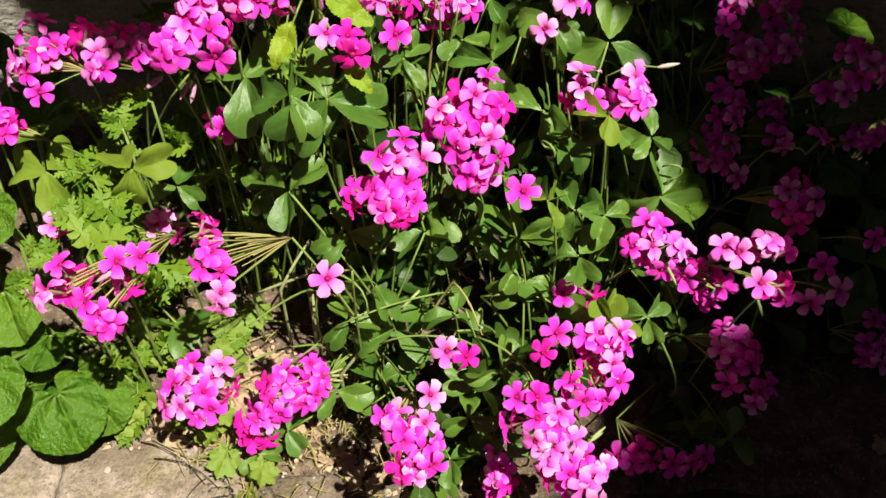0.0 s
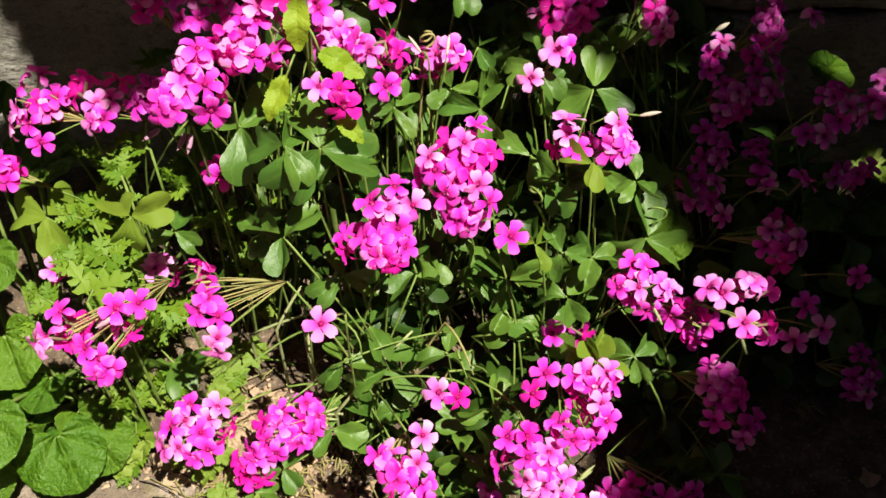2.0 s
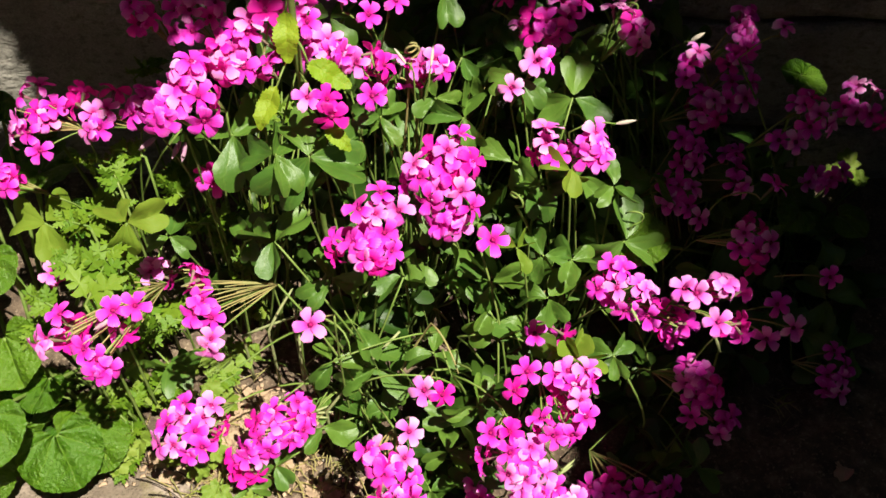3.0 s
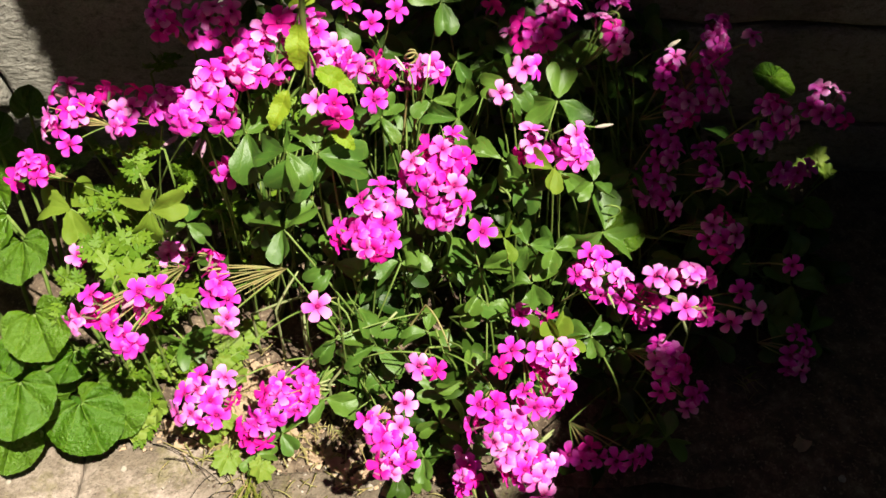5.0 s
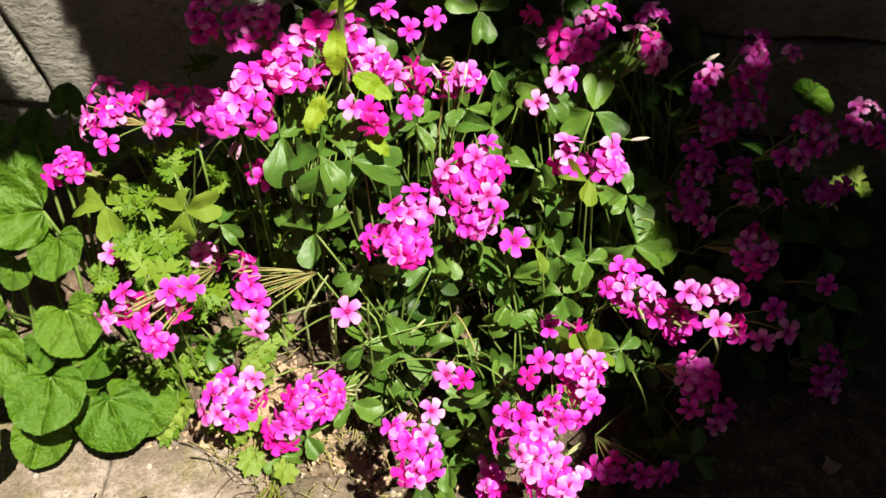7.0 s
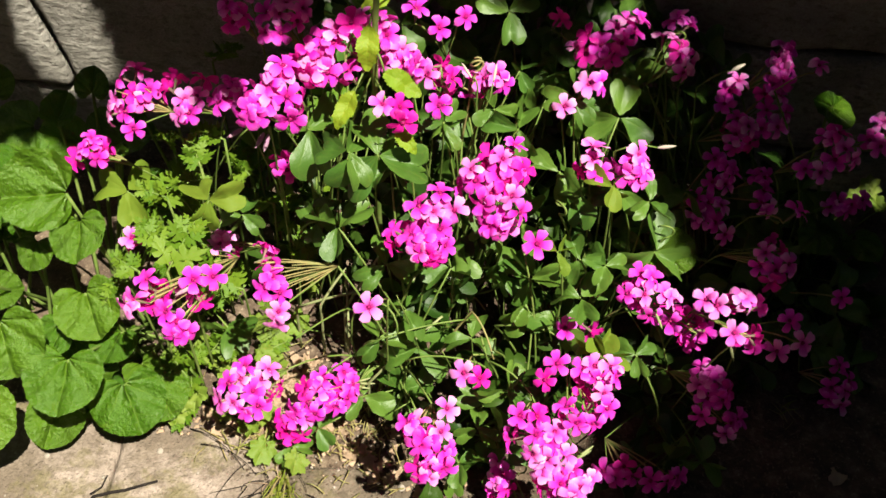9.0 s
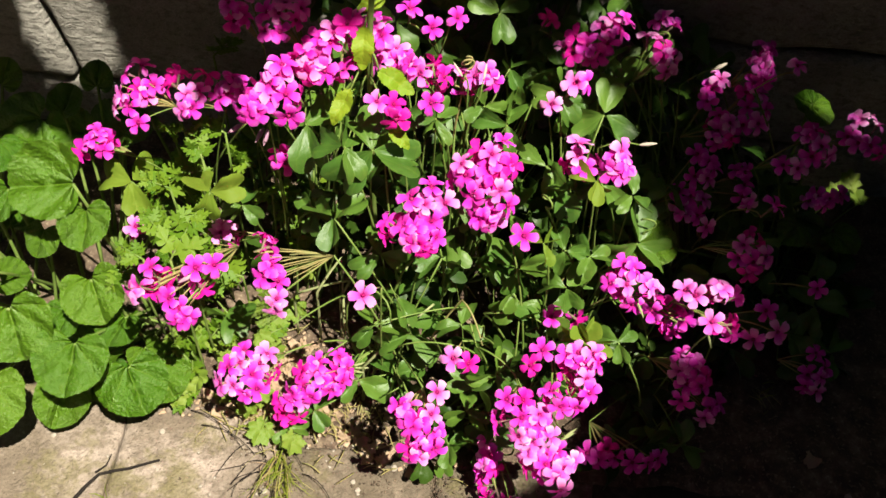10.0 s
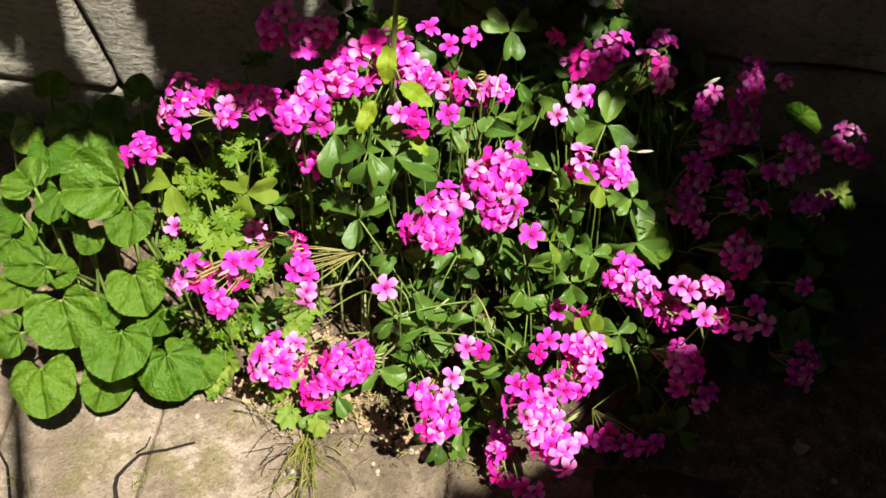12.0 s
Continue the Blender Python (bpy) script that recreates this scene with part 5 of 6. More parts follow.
oxalis_leaf((0.117, 0.087, 0.190), (0.121, 0.088, 0.182), (0.00, -0.50, 0.80), 0.28, 0, drop=0.1)
oxalis_leaf((0.059, 0.071, 0.210), (0.054, 0.069, 0.202), (0.00, -0.60, 0.80), 0.28, 0, drop=0.1)
oxalis_leaf((0.090, 0.048, 0.205), (0.105, 0.054, 0.197), (0.00, -0.50, 0.80), 0.10, 0, drop=0.0)
oxalis_leaf((0.094, 0.042, 0.195), (0.107, 0.044, 0.187), (0.00, -0.50, 0.80), 0.28, 0, drop=0.0)
oxalis_leaf((0.069, 0.025, 0.220), (0.069, 0.015, 0.212), (0.10, -0.60, 0.80), 0.10, 0, drop=0.2)
oxalis_leaf((0.053, 0.112, 0.195), (0.056, 0.104, 0.187), (0.00, -0.60, 0.80), 0.10, 0, drop=0.1)
oxalis_leaf((0.034, 0.054, 0.225), (0.039, 0.049, 0.217), (0.10, -0.60, 0.80), 0.50, 0, drop=0.2)
violet_leaf((0.128, -0.033, 0.165), (0.155, -0.030, 0.160), (0.10, -0.55, 0.83), 1.0, "round glossy dark green leaf on a long stalk")
oxalis_leaf((0.042, 0.054, 0.216), (0.055, 0.061, 0.220), (0.10, -0.60, 0.80), 0.5)
oxalis_leaf((-0.011, -0.006, 0.232), (-0.005, -0.016, 0.224), (0.10, -0.60, 0.80))
oxalis_leaf((0.100, 0.044, 0.200), (0.113, 0.041, 0.196), (0.10, -0.60, 0.80), 0.4)
toothed_leaf((-0.055, -0.007, 0.297), (-0.055, -0.019, 0.276), (0.00, -0.85, 0.50))
toothed_leaf((-0.061, -0.024, 0.265), (-0.070, -0.038, 0.251), (-0.20, -0.60, 0.75))
toothed_leaf((-0.037, -0.035, 0.251), (-0.025, -0.043, 0.242), (0.10, -0.60, 0.75))
toothed_leaf((-0.046, -0.011, 0.270), (-0.025, -0.016, 0.260), (0.20, -0.60, 0.75))
toothed_leaf((-0.046, 0.014, 0.301), (-0.061, 0.009, 0.297), (0.00, -0.60, 0.75))
fern_leaf((-0.162, -0.086, 0.172), (-0.151, -0.055, 0.186), (0.00, -0.40, 0.90))
fern_leaf((-0.183, -0.077, 0.158), (-0.200, -0.069, 0.161), (0.00, -0.40, 0.90))
fern_leaf((-0.204, 0.012, 0.128), (-0.171, 0.024, 0.134), (0.00, -0.40, 0.90))
fern_leaf((-0.177, -0.053, 0.150), (-0.194, -0.037, 0.157), (0.00, -0.40, 0.90))
fern_leaf((-0.159, -0.007, 0.176), (-0.169, 0.012, 0.184), (0.00, -0.40, 0.90))
fern_leaf((-0.161, -0.064, 0.144), (-0.141, -0.057, 0.147), (0.00, -0.40, 0.90))
fern_leaf((-0.205, -0.051, 0.115), (-0.217, -0.066, 0.108), (0.00, -0.40, 0.90))
fern_leaf((-0.166, -0.080, 0.057), (-0.161, -0.064, 0.062), (0.00, -0.30, 0.90))
fern_leaf((-0.171, -0.079, 0.047), (-0.185, -0.065, 0.052), (0.00, -0.30, 0.90))
fern_leaf((-0.151, -0.064, 0.049), (-0.136, -0.055, 0.052), (0.00, -0.30, 0.90))
fern_leaf((-0.123, -0.048, 0.036), (-0.108, -0.039, 0.039), (0.00, -0.30, 0.90))
fern_leaf((-0.120, -0.040, 0.032), (-0.131, -0.049, 0.029), (0.00, -0.30, 0.90))
fern_leaf((-0.149, 0.017, 0.179), (-0.168, 0.023, 0.181), (0.00, -0.40, 0.90))
fern_leaf((-0.182, -0.016, 0.126), (-0.154, -0.027, 0.122), (0.00, -0.40, 0.90))
fern_leaf((-0.190, 0.005, 0.132), (-0.212, 0.010, 0.135), (0.00, -0.40, 0.90))

# ---- the lower storey of leaves that fills the clump ----
CANOPY = [(-0.16, 0.02, 0.20), (-0.10, -0.03, 0.20), (-0.11, -0.07, 0.03), (-0.05, -0.05, 0.20), (0.0, -0.06, 0.20), (0.05, -0.06, 0.19),
          (0.10, -0.08, 0.14), (0.06, -0.14, 0.08), (0.0, -0.12, 0.08), (-0.06, -0.09, 0.03), (0.0, 0.05, 0.24), (0.06, 0.05, 0.24),
          (0.13, 0.05, 0.20), (0.19, 0.05, 0.17), (0.25, 0.09, 0.15), (0.20, -0.04, 0.14), (0.28, -0.02, 0.05), (0.33, 0.1, 0.07),
          (-0.05, 0.08, 0.24), (-0.12, 0.10, 0.22), (0.13, -0.12, 0.05), (0.17, -0.09, 0.09)]


def canopy(x, y):
    top = total = 0.0
    for a, c, z in CANOPY:
        w = 1 / ((x - a) ** 2 + (y - c) ** 2 + 0.0004) ** 2
        top, total = top + w * z, total + w
    return top / total


def bare_spot(p):
    return -0.105 < p.x < -0.030 and -0.11 < p.y < 0.012


filled = 0
undergrowth = []
while filled < 180:
    x, y = rnd.uniform(-0.15, 0.34), rnd.uniform(-0.115, 0.155)
    if -0.035 < x < 0.075 and -0.09 < y < -0.015 and rnd.random() < 0.25:
        continue
    if (x + 0.105) ** 2 + (y + 0.065) ** 2 < 0.045 ** 2 or (x < -0.02 and y < -0.075) or (x > 0.2 and y < -0.06 + (x - 0.2) * 0.5):
        continue
    if bare_spot(Vector((x, y, 0))):
        continue
    z = canopy(x, y) * (rnd.uniform(0.15, 0.56) if filled % 5 < 4 else rnd.uniform(0.30, 0.72))
    way = Vector((rnd.gauss(0, 1), rnd.gauss(0, 1), 0)).normalized()
    size = rnd.uniform(0.014, 0.023)
    hub = Vector((x, y, max(z, 0.012)))
    # the low leaves take the green that has shade put into it
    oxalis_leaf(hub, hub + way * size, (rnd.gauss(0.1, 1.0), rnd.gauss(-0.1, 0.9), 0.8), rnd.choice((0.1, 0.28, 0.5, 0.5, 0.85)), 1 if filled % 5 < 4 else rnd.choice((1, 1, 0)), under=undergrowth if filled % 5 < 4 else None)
    filled += 1
verts, faces, slots = [], [], []
for me, m, slot in undergrowth:
    k = len(verts)
    verts += [m @ v.co for v in me.vertices]
    for p in me.polygons:
        faces.append(tuple(k + i for i in p.vertices))
        slots.append(slot)
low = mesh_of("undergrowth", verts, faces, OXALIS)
for mat in (OXALIS_SHADED, OXALIS_YELLOW, STALK):
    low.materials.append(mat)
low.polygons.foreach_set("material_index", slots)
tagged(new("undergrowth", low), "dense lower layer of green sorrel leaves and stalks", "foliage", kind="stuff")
for i in range(10):
    hub = Vector((rnd.uniform(-0.01, 0.055), rnd.uniform(-0.128, -0.098), rnd.uniform(0.018, 0.055)))
    way = Vector((rnd.gauss(0, 1), rnd.gauss(-0.3, 1), 0)).normalized()
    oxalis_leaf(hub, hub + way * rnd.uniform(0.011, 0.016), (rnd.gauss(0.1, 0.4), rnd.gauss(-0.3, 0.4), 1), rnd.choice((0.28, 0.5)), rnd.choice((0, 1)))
for i in range(28):
    x, y = rnd.uniform(-0.205, -0.085), rnd.uniform(-0.085, 0.07)
    if (x + 0.10) ** 2 + (y + 0.055) ** 2 < 0.022 ** 2:
        continue
    low = 0.012 + (0.14 if y > -0.03 else 0.035) * rnd.random()
    way = Vector((rnd.gauss(0, 1), rnd.gauss(-0.3, 1), rnd.gauss(0.1, 0.2))).normalized()
    fern_leaf((x, y, low), Vector((x, y, low)) + way * rnd.uniform(0.020, 0.036), (rnd.gauss(0, 0.5), rnd.gauss(-0.2, 0.5), 1))
# dark leaves added to cover the sunlit foot of the wall
for i in range(9):
    hub = Vector((rnd.uniform(0.185, 0.245), rnd.uniform(0.155, 0.172), rnd.uniform(0.02, 0.055)))
    way = Vector((rnd.gauss(0, 1), rnd.gauss(-0.4, 0.6), 0.1)).normalized()
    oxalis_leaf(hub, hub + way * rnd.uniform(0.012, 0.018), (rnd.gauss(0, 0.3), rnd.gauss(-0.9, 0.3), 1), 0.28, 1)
for i in range(18):
    hub = Vector((rnd.uniform(-0.075, 0.03), rnd.uniform(-0.055, 0.0), rnd.uniform(0.14, 0.20)))
    if bare_spot(hub) and hub.y < -0.02:
        continue
    way = Vector((rnd.gauss(0, 1), rnd.gauss(-0.5, 0.8), rnd.gauss(-0.2, 0.4))).normalized()
    oxalis_leaf(hub, hub + way * rnd.uniform(0.012, 0.019), (rnd.gauss(0.1, 0.9), rnd.gauss(-0.3, 0.9), 1), rnd.choice((0.28, 0.5, 0.85)), rnd.choice((0, 1, 1)))
for i in range(26):
    hub = Vector((rnd.uniform(-0.01, 0.12), rnd.uniform(0.085, 0.165), rnd.uniform(0.14, 0.205)))
    way = Vector((rnd.gauss(0, 1), rnd.gauss(-0.4, 0.8), rnd.gauss(-0.2, 0.3))).normalized()
    oxalis_leaf(hub, hub + way * rnd.uniform(0.016, 0.024), (rnd.gauss(0, 0.4), rnd.gauss(-0.6, 0.3), 1), rnd.choice((0.1, 0.28, 0.5)), 0)
for i in range(60):
    hub = Vector((rnd.uniform(-0.10, 0.20), rnd.uniform(0.07, 0.170), 0))
    hub.z = rnd.uniform(0.10, 0.235) * (1.0 if hub.x < 0.12 else 0.8)
    way = Vector((rnd.gauss(0, 1), rnd.gauss(-0.4, 0.8), rnd.gauss(-0.2, 0.3))).normalized()
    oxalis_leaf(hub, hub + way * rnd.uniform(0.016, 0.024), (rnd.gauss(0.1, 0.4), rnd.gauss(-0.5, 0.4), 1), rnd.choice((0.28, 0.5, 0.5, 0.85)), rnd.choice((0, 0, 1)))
for i in range(46):
    hub = Vector((rnd.uniform(0.11, 0.31), rnd.uniform(-0.03, 0.14), 0))
    hub.z = canopy(hub.x, hub.y) * rnd.uniform(0.45, 0.9)
    way = Vector((rnd.gauss(0, 1), rnd.gauss(-0.4, 0.8), rnd.gauss(-0.1, 0.3))).normalized()
    oxalis_leaf(hub, hub + way * rnd.uniform(0.016, 0.024), (rnd.gauss(0.0, 0.4), rnd.gauss(-0.5, 0.4), 1), rnd.choice((0.1, 0.28, 0.5)), 0)
for i in range(14):
    at = Vector((rnd.uniform(-0.20, -0.09), rnd.uniform(0.05, 0.14), rnd.uniform(0.05, 0.16)))
    way = Vector((rnd.gauss(0, 1), rnd.gauss(-0.3, 1), rnd.gauss(0.1, 0.2))).normalized()
    fern_leaf(at, at + way * rnd.uniform(0.022, 0.036), (rnd.gauss(0, 0.25), rnd.gauss(-0.4, 0.25), 1))
for i in range(26):
    x, y = rnd.uniform(-0.07, 0.11), rnd.uniform(-0.085, 0.0)
    hub = Vector((x, y, canopy(x, y) * rnd.uniform(0.45, 0.82)))
    if bare_spot(hub):
        continue
    way = Vector((rnd.gauss(0, 1), rnd.gauss(-0.2, 1), rnd.gauss(0, 0.3))).normalized()
    oxalis_leaf(hub, hub + way * rnd.uniform(0.015, 0.021), (rnd.gauss(0.1, 0.7), rnd.gauss(-0.4, 0.6), 1), 0.85, rnd.choice((0, 0, 1)), "folded narrow green sorrel leaf on a thin stalk")


def lobed_mesh(seed):
    r = random.Random(seed)
    a = r.uniform(0, 6)
    return blade("blade", 0.42, lambda phi: between([(0, 0.50), (90, 0.50), (150, 0.52), (172, 0.44), (180, 0.42)], phi) * (1 + 0.13 * math.cos(7 * phi) + 0.05 * math.cos(21 * phi)),
                 lambda x, y: 0.10 * abs(math.sin(math.atan2(x, y - 0.1) * 3.5)) + 0.25 * (x * x + (y - 0.42) ** 2) + 0.04 * math.sin(8 * x + a), LOBED, 5, 84)


LOBES = [lobed_mesh(s) for s in range(3)]


def lobed_leaf(x, y, z, size):
    foot = Vector((x + rnd.gauss(0, 0.01), y + 0.015, 0))
    root = thing("lobed_leaf", foot, "crinkled yellow-green lobed weed leaf near the soil", "leaf", "lobed weed leaves")
    normal = Vector((rnd.gauss(0, 0.25), rnd.gauss(-0.35, 0.25), 1))
    m = Matrix.Translation(Vector((x, y, z)) - foot) @ frame_of(normal, (rnd.gauss(0, 1), rnd.gauss(-0.6, 0.8), 0)) @ Matrix.Scale(size, 4)
    part("blade", rnd.choice(LOBES), root, m)
    part("petiole", tube("petiole", bow(Vector((0, 0, -0.003)), Vector((x, y, z)) - foot, (0, 0, 0.004), 5), 0.0008, 0.0006, STALK, 5), root)


for i in range(34):
    x, y = rnd.uniform(-0.195, -0.10), rnd.uniform(-0.098, -0.045)
    if x > -0.125 and y > -0.075:
        continue
    lobed_leaf(x, y, rnd.uniform(0.012, 0.050), rnd.uniform(0.011, 0.019))
for x, y, z, size in ((-0.182, -0.062, 0.026, 0.020), (-0.166, -0.044, 0.026, 0.017), (-0.128, -0.037, 0.026, 0.023), (-0.120, -0.050, 0.026, 0.017), (-0.100, -0.021, 0.026, 0.019), (-0.106, 0.034, 0.026, 0.016), (-0.191, -0.078, 0.026, 0.020), (-0.155, -0.060, 0.026, 0.016), (-0.176, -0.026, 0.026, 0.017), (-0.158, -0.032, 0.026, 0.014), (-0.172, -0.077, 0.026, 0.016), (-0.191, -0.050, 0.026, 0.017), (-0.148, -0.025, 0.026, 0.014), (-0.139, -0.022, 0.026, 0.014), (-0.113, -0.106, 0.015, 0.019), (-0.091, -0.114, 0.015, 0.017), (-0.099, 0.027, 0.026, 0.013),
                      (0.352, 0.148, 0.045, 0.019), (0.362, 0.138, 0.040, 0.016), (0.343, 0.140, 0.050, 0.015), (0.366, 0.152, 0.034, 0.014)):
    lobed_leaf(x, y, z, size)
for i in range(18):
    x, y = rnd.uniform(-0.46, -0.165), rnd.uniform(-0.09, 0.14)
    base = Vector((x, y, 0.03 + max(0, y + 0.08) * 0.33))
    way = Vector((rnd.gauss(0, 1), rnd.gauss(-0.4, 1), 0)).normalized()
    violet_leaf(base, base + way * rnd.uniform(0.022, 0.034), (rnd.gauss(0, 0.2), rnd.gauss(-0.25, 0.2), 1))

for i in range(14):
    base = Vector((rnd.uniform(-0.265, -0.185), rnd.uniform(-0.09, -0.03), rnd.uniform(0.018, 0.04)))
    way = Vector((rnd.gauss(0, 1), rnd.gauss(-0.6, 0.8), 0)).normalized()
    violet_leaf(base, base + way * rnd.uniform(0.018, 0.028), (rnd.gauss(0, 0.2), rnd.gauss(-0.25, 0.2), 1))


# ---- buds, curled stems, grass, twig and litter ----
def flower_bud(tip, from_, label="closed white sorrel bud on a thin stalk", mat=None, fat=1.0):
    tip, start = Vector(tip), Vector(from_)
    foot = nearest_crown(start)
    root = thing("flower_bud", foot, label, "bud", "sorrel buds")
    way = (tip - start).normalized()
    neck = tip - way * 0.010
    part("stalk", tube("stalk", bow(Vector((0, 0, -0.003)), start - foot, (0, 0, 0.02), 6) + bow(start - foot, neck - foot, (0, 0, 0.003), 4)[1:], 0.0007, 0.0004, STALK, 5), root)
    pts = [neck + way * 0.010 * f for f in (0, 0.2, 0.5, 0.8, 1.0)]
    v, fc = [], []
    for i, (p, r) in enumerate(zip(pts, (0.0006 * fat, 0.0013 * fat, 0.0015 * fat, 0.0010 * fat, 0.0002))):
        ring, _ = tube_data([p - foot, p - foot + way * 0.0001], r, r, 7)
        v += ring[:7]
    for i in range(4):
        for k in range(7):
            fc.append((i * 7 + k, i * 7 + (k + 1) % 7, (i + 1) * 7 + (k + 1) % 7, (i + 1) * 7 + k))
    part("bud", mesh_of("bud", v, fc, mat or BUD), root, label="pale spindle-shaped bud")


flower_bud((0.117, -0.031, 0.253), (0.085, -0.028, 0.242), fat=0.75)
flower_bud((0.181, 0.081, 0.225), (0.150, 0.066, 0.214))
flower_bud((-0.004, 0.005, 0.268), (0.006, -0.003, 0.258), fat=0.6)
flower_bud((0.016, 0.012, 0.264), (0.014, -0.002, 0.252), fat=0.6)
flower_bud((-0.114, -0.042, 0.234), (-0.108, -0.031, 0.242), 'wilted pale sorrel flower hanging from its stalk', WILTED, 1.0)
flower_bud((-0.129, -0.042, 0.240), (-0.119, -0.035, 0.244), 'wilted pale sorrel flower hanging from its stalk', WILTED, 1.0)
flower_bud((-0.109, -0.043, 0.233), (-0.107, -0.032, 0.241), 'wilted pale sorrel flower hanging from its stalk', WILTED, 1.0)
flower_bud((-0.045, -0.074, 0.055), (-0.053, -0.077, 0.054), 'pale green sorrel seed pod on a thin stalk', POD, 0.6)
flower_bud((-0.045, -0.080, 0.051), (-0.054, -0.080, 0.052), 'pale green sorrel seed pod on a thin stalk', POD, 0.6)
flower_bud((-0.042, -0.077, 0.053), (-0.053, -0.078, 0.053), 'pale green sorrel seed pod on a thin stalk', POD, 0.6)
flower_bud((0.092, -0.145, 0.117), (0.085, -0.150, 0.114), 'pale green sorrel seed pod on a thin stalk', POD, 0.6)
flower_bud((0.091, -0.147, 0.115), (0.084, -0.151, 0.113), 'pale green sorrel seed pod on a thin stalk', POD, 0.6)
flower_bud((0.129, -0.084, 0.154), (0.124, -0.076, 0.160), 'pale green sorrel seed pod on a thin stalk', POD, 0.6)
flower_bud((0.171, -0.100, 0.150), (0.168, -0.093, 0.156), 'pale green sorrel seed pod on a thin stalk', POD, 0.6)
flower_bud((-0.152, -0.106, 0.178), (-0.143, -0.101, 0.181), 'wilted pale sorrel flower hanging from its stalk', WILTED, 1.0)


def curled_stem(start, way, radius_, turns, mat=STALK):
    start = Vector(start)
    foot = nearest_crown(start)
    root = thing("curled_stem", foot, "thin curled green tendril-like stalk", "stem", "curled stalks")
    side, up = Vector(way).normalized(), Vector((0, -0.3, 0.95)).normalized()
    pts = bow(Vector((0, 0, -0.003)), start - foot, (0, 0, 0.02), 6)
    for i in range(1, 15):
        a = i / 14 * turns * 2 * math.pi
        r = radius_ * (1 - 0.45 * i / 14)
        pts.append(start - foot + side * math.sin(a) * r + up * (1 - math.cos(a)) * r + Vector((0, 0.0006 * i, 0)))
    part("stalk", tube("stalk", pts, 0.0008, 0.0005, mat, 5), root)


curled_stem((0.128, -0.035, 0.180), (1, 0.1, 0), 0.006, 0.85)
curled_stem((0.005, 0.02, 0.25), (0.6, 0.3, 0), 0.005, 1.6, STRAW)
curled_stem((0.060, -0.045, 0.205), (0.3, -0.3, 0), 0.005, 1.3)
curled_stem((0.135, 0.085, 0.235), (1, 0, 0), 0.004, 1.1)


def bare_stem(a, c, r=0.0013, mat=STALK, sag=0.004):
    a, c = Vector(a), Vector(c)
    root = thing("bare_stem", a, "long bare pale green flower stalk", "stem", "bare stalks")
    part("stalk", tube("stalk", bow((0, 0, 0), c - a, (0, 0, sag), 6), r, r * 0.25, mat, 6), root)


bare_stem((0.023, -0.084, 0.130), (0.028, -0.102, 0.130), 0.0009, STALK, 0.0)
bare_stem((0.0, -0.05, 0.0), (-0.03, -0.08, 0.16), 0.0011)
bare_stem((0.02, -0.05, 0.0), (0.0, -0.09, 0.12), 0.0011)


def pale_stalk(a, c, r=0.0012):
    a, c = Vector(a), Vector(c)
    foot = Vector((a.x, a.y + 0.006, 0))
    root = thing("bare_stem", foot, "long bare pale green fallen flower stalk", "stem", "bare stalks")
    part("stalk", tube("stalk", bow(Vector((0, 0, -0.003)), a - foot, (0, 0, 0.004), 4) + bow(a - foot, c - foot, (0, 0, 0.002), 5)[1:], r, r * 0.7, POD, 6), root)


pale_stalk((-0.064, -0.040, 0.055), (-0.069, -0.013, 0.095))
pale_stalk((-0.085, -0.028, 0.070), (-0.069, -0.014, 0.095))
pale_stalk((-0.103, -0.025, 0.060), (-0.059, -0.025, 0.085))
pale_stalk((-0.046, -0.078, 0.055), (-0.001, -0.057, 0.110))
pale_stalk((-0.027, -0.038, 0.100), (-0.018, -0.028, 0.120))
pale_stalk((-0.069, -0.024, 0.060), (-0.045, -0.009, 0.110))
for i in range(24):
    x, y = rnd.uniform(-0.075, 0.12), rnd.uniform(-0.095, 0.0)
    a = Vector((x, y, canopy(x, y) * rnd.uniform(0.35, 0.85)))
    c = a + Vector((rnd.gauss(0, 0.028), rnd.gauss(-0.01, 0.016), rnd.gauss(0.0, 0.014)))
    foot_ = nearest_crown(a)
    root = thing("bare_stem", foot_, "thin bent green stalk in the tangle", "stem", "bare stalks")
    path = bow(Vector((0, 0, -0.003)), a - foot_, (0, 0, 0.015), 5) + bow(a - foot_, c - foot_, (rnd.gauss(0, 0.003), 0, 0.006), 5)[1:]
    part("stalk", tube("stalk", path, 0.0009, 0.0005, STRAW if rnd.random() < 0.08 else STALK, 5), root)
for i in range(12):
    x, y = rnd.uniform(-0.08, 0.12), rnd.uniform(-0.055, 0.02)
    a = Vector((x, y, -0.002))
    c = a + Vector((rnd.gauss(0, 0.035), rnd.gauss(-0.015, 0.02), 0.85 * canopy(x, y) * rnd.uniform(0.5, 1)))
    bare_stem(a, c, rnd.uniform(0.0006, 0.0010), STRAW if rnd.random() < 0.2 else STALK, 0.01)


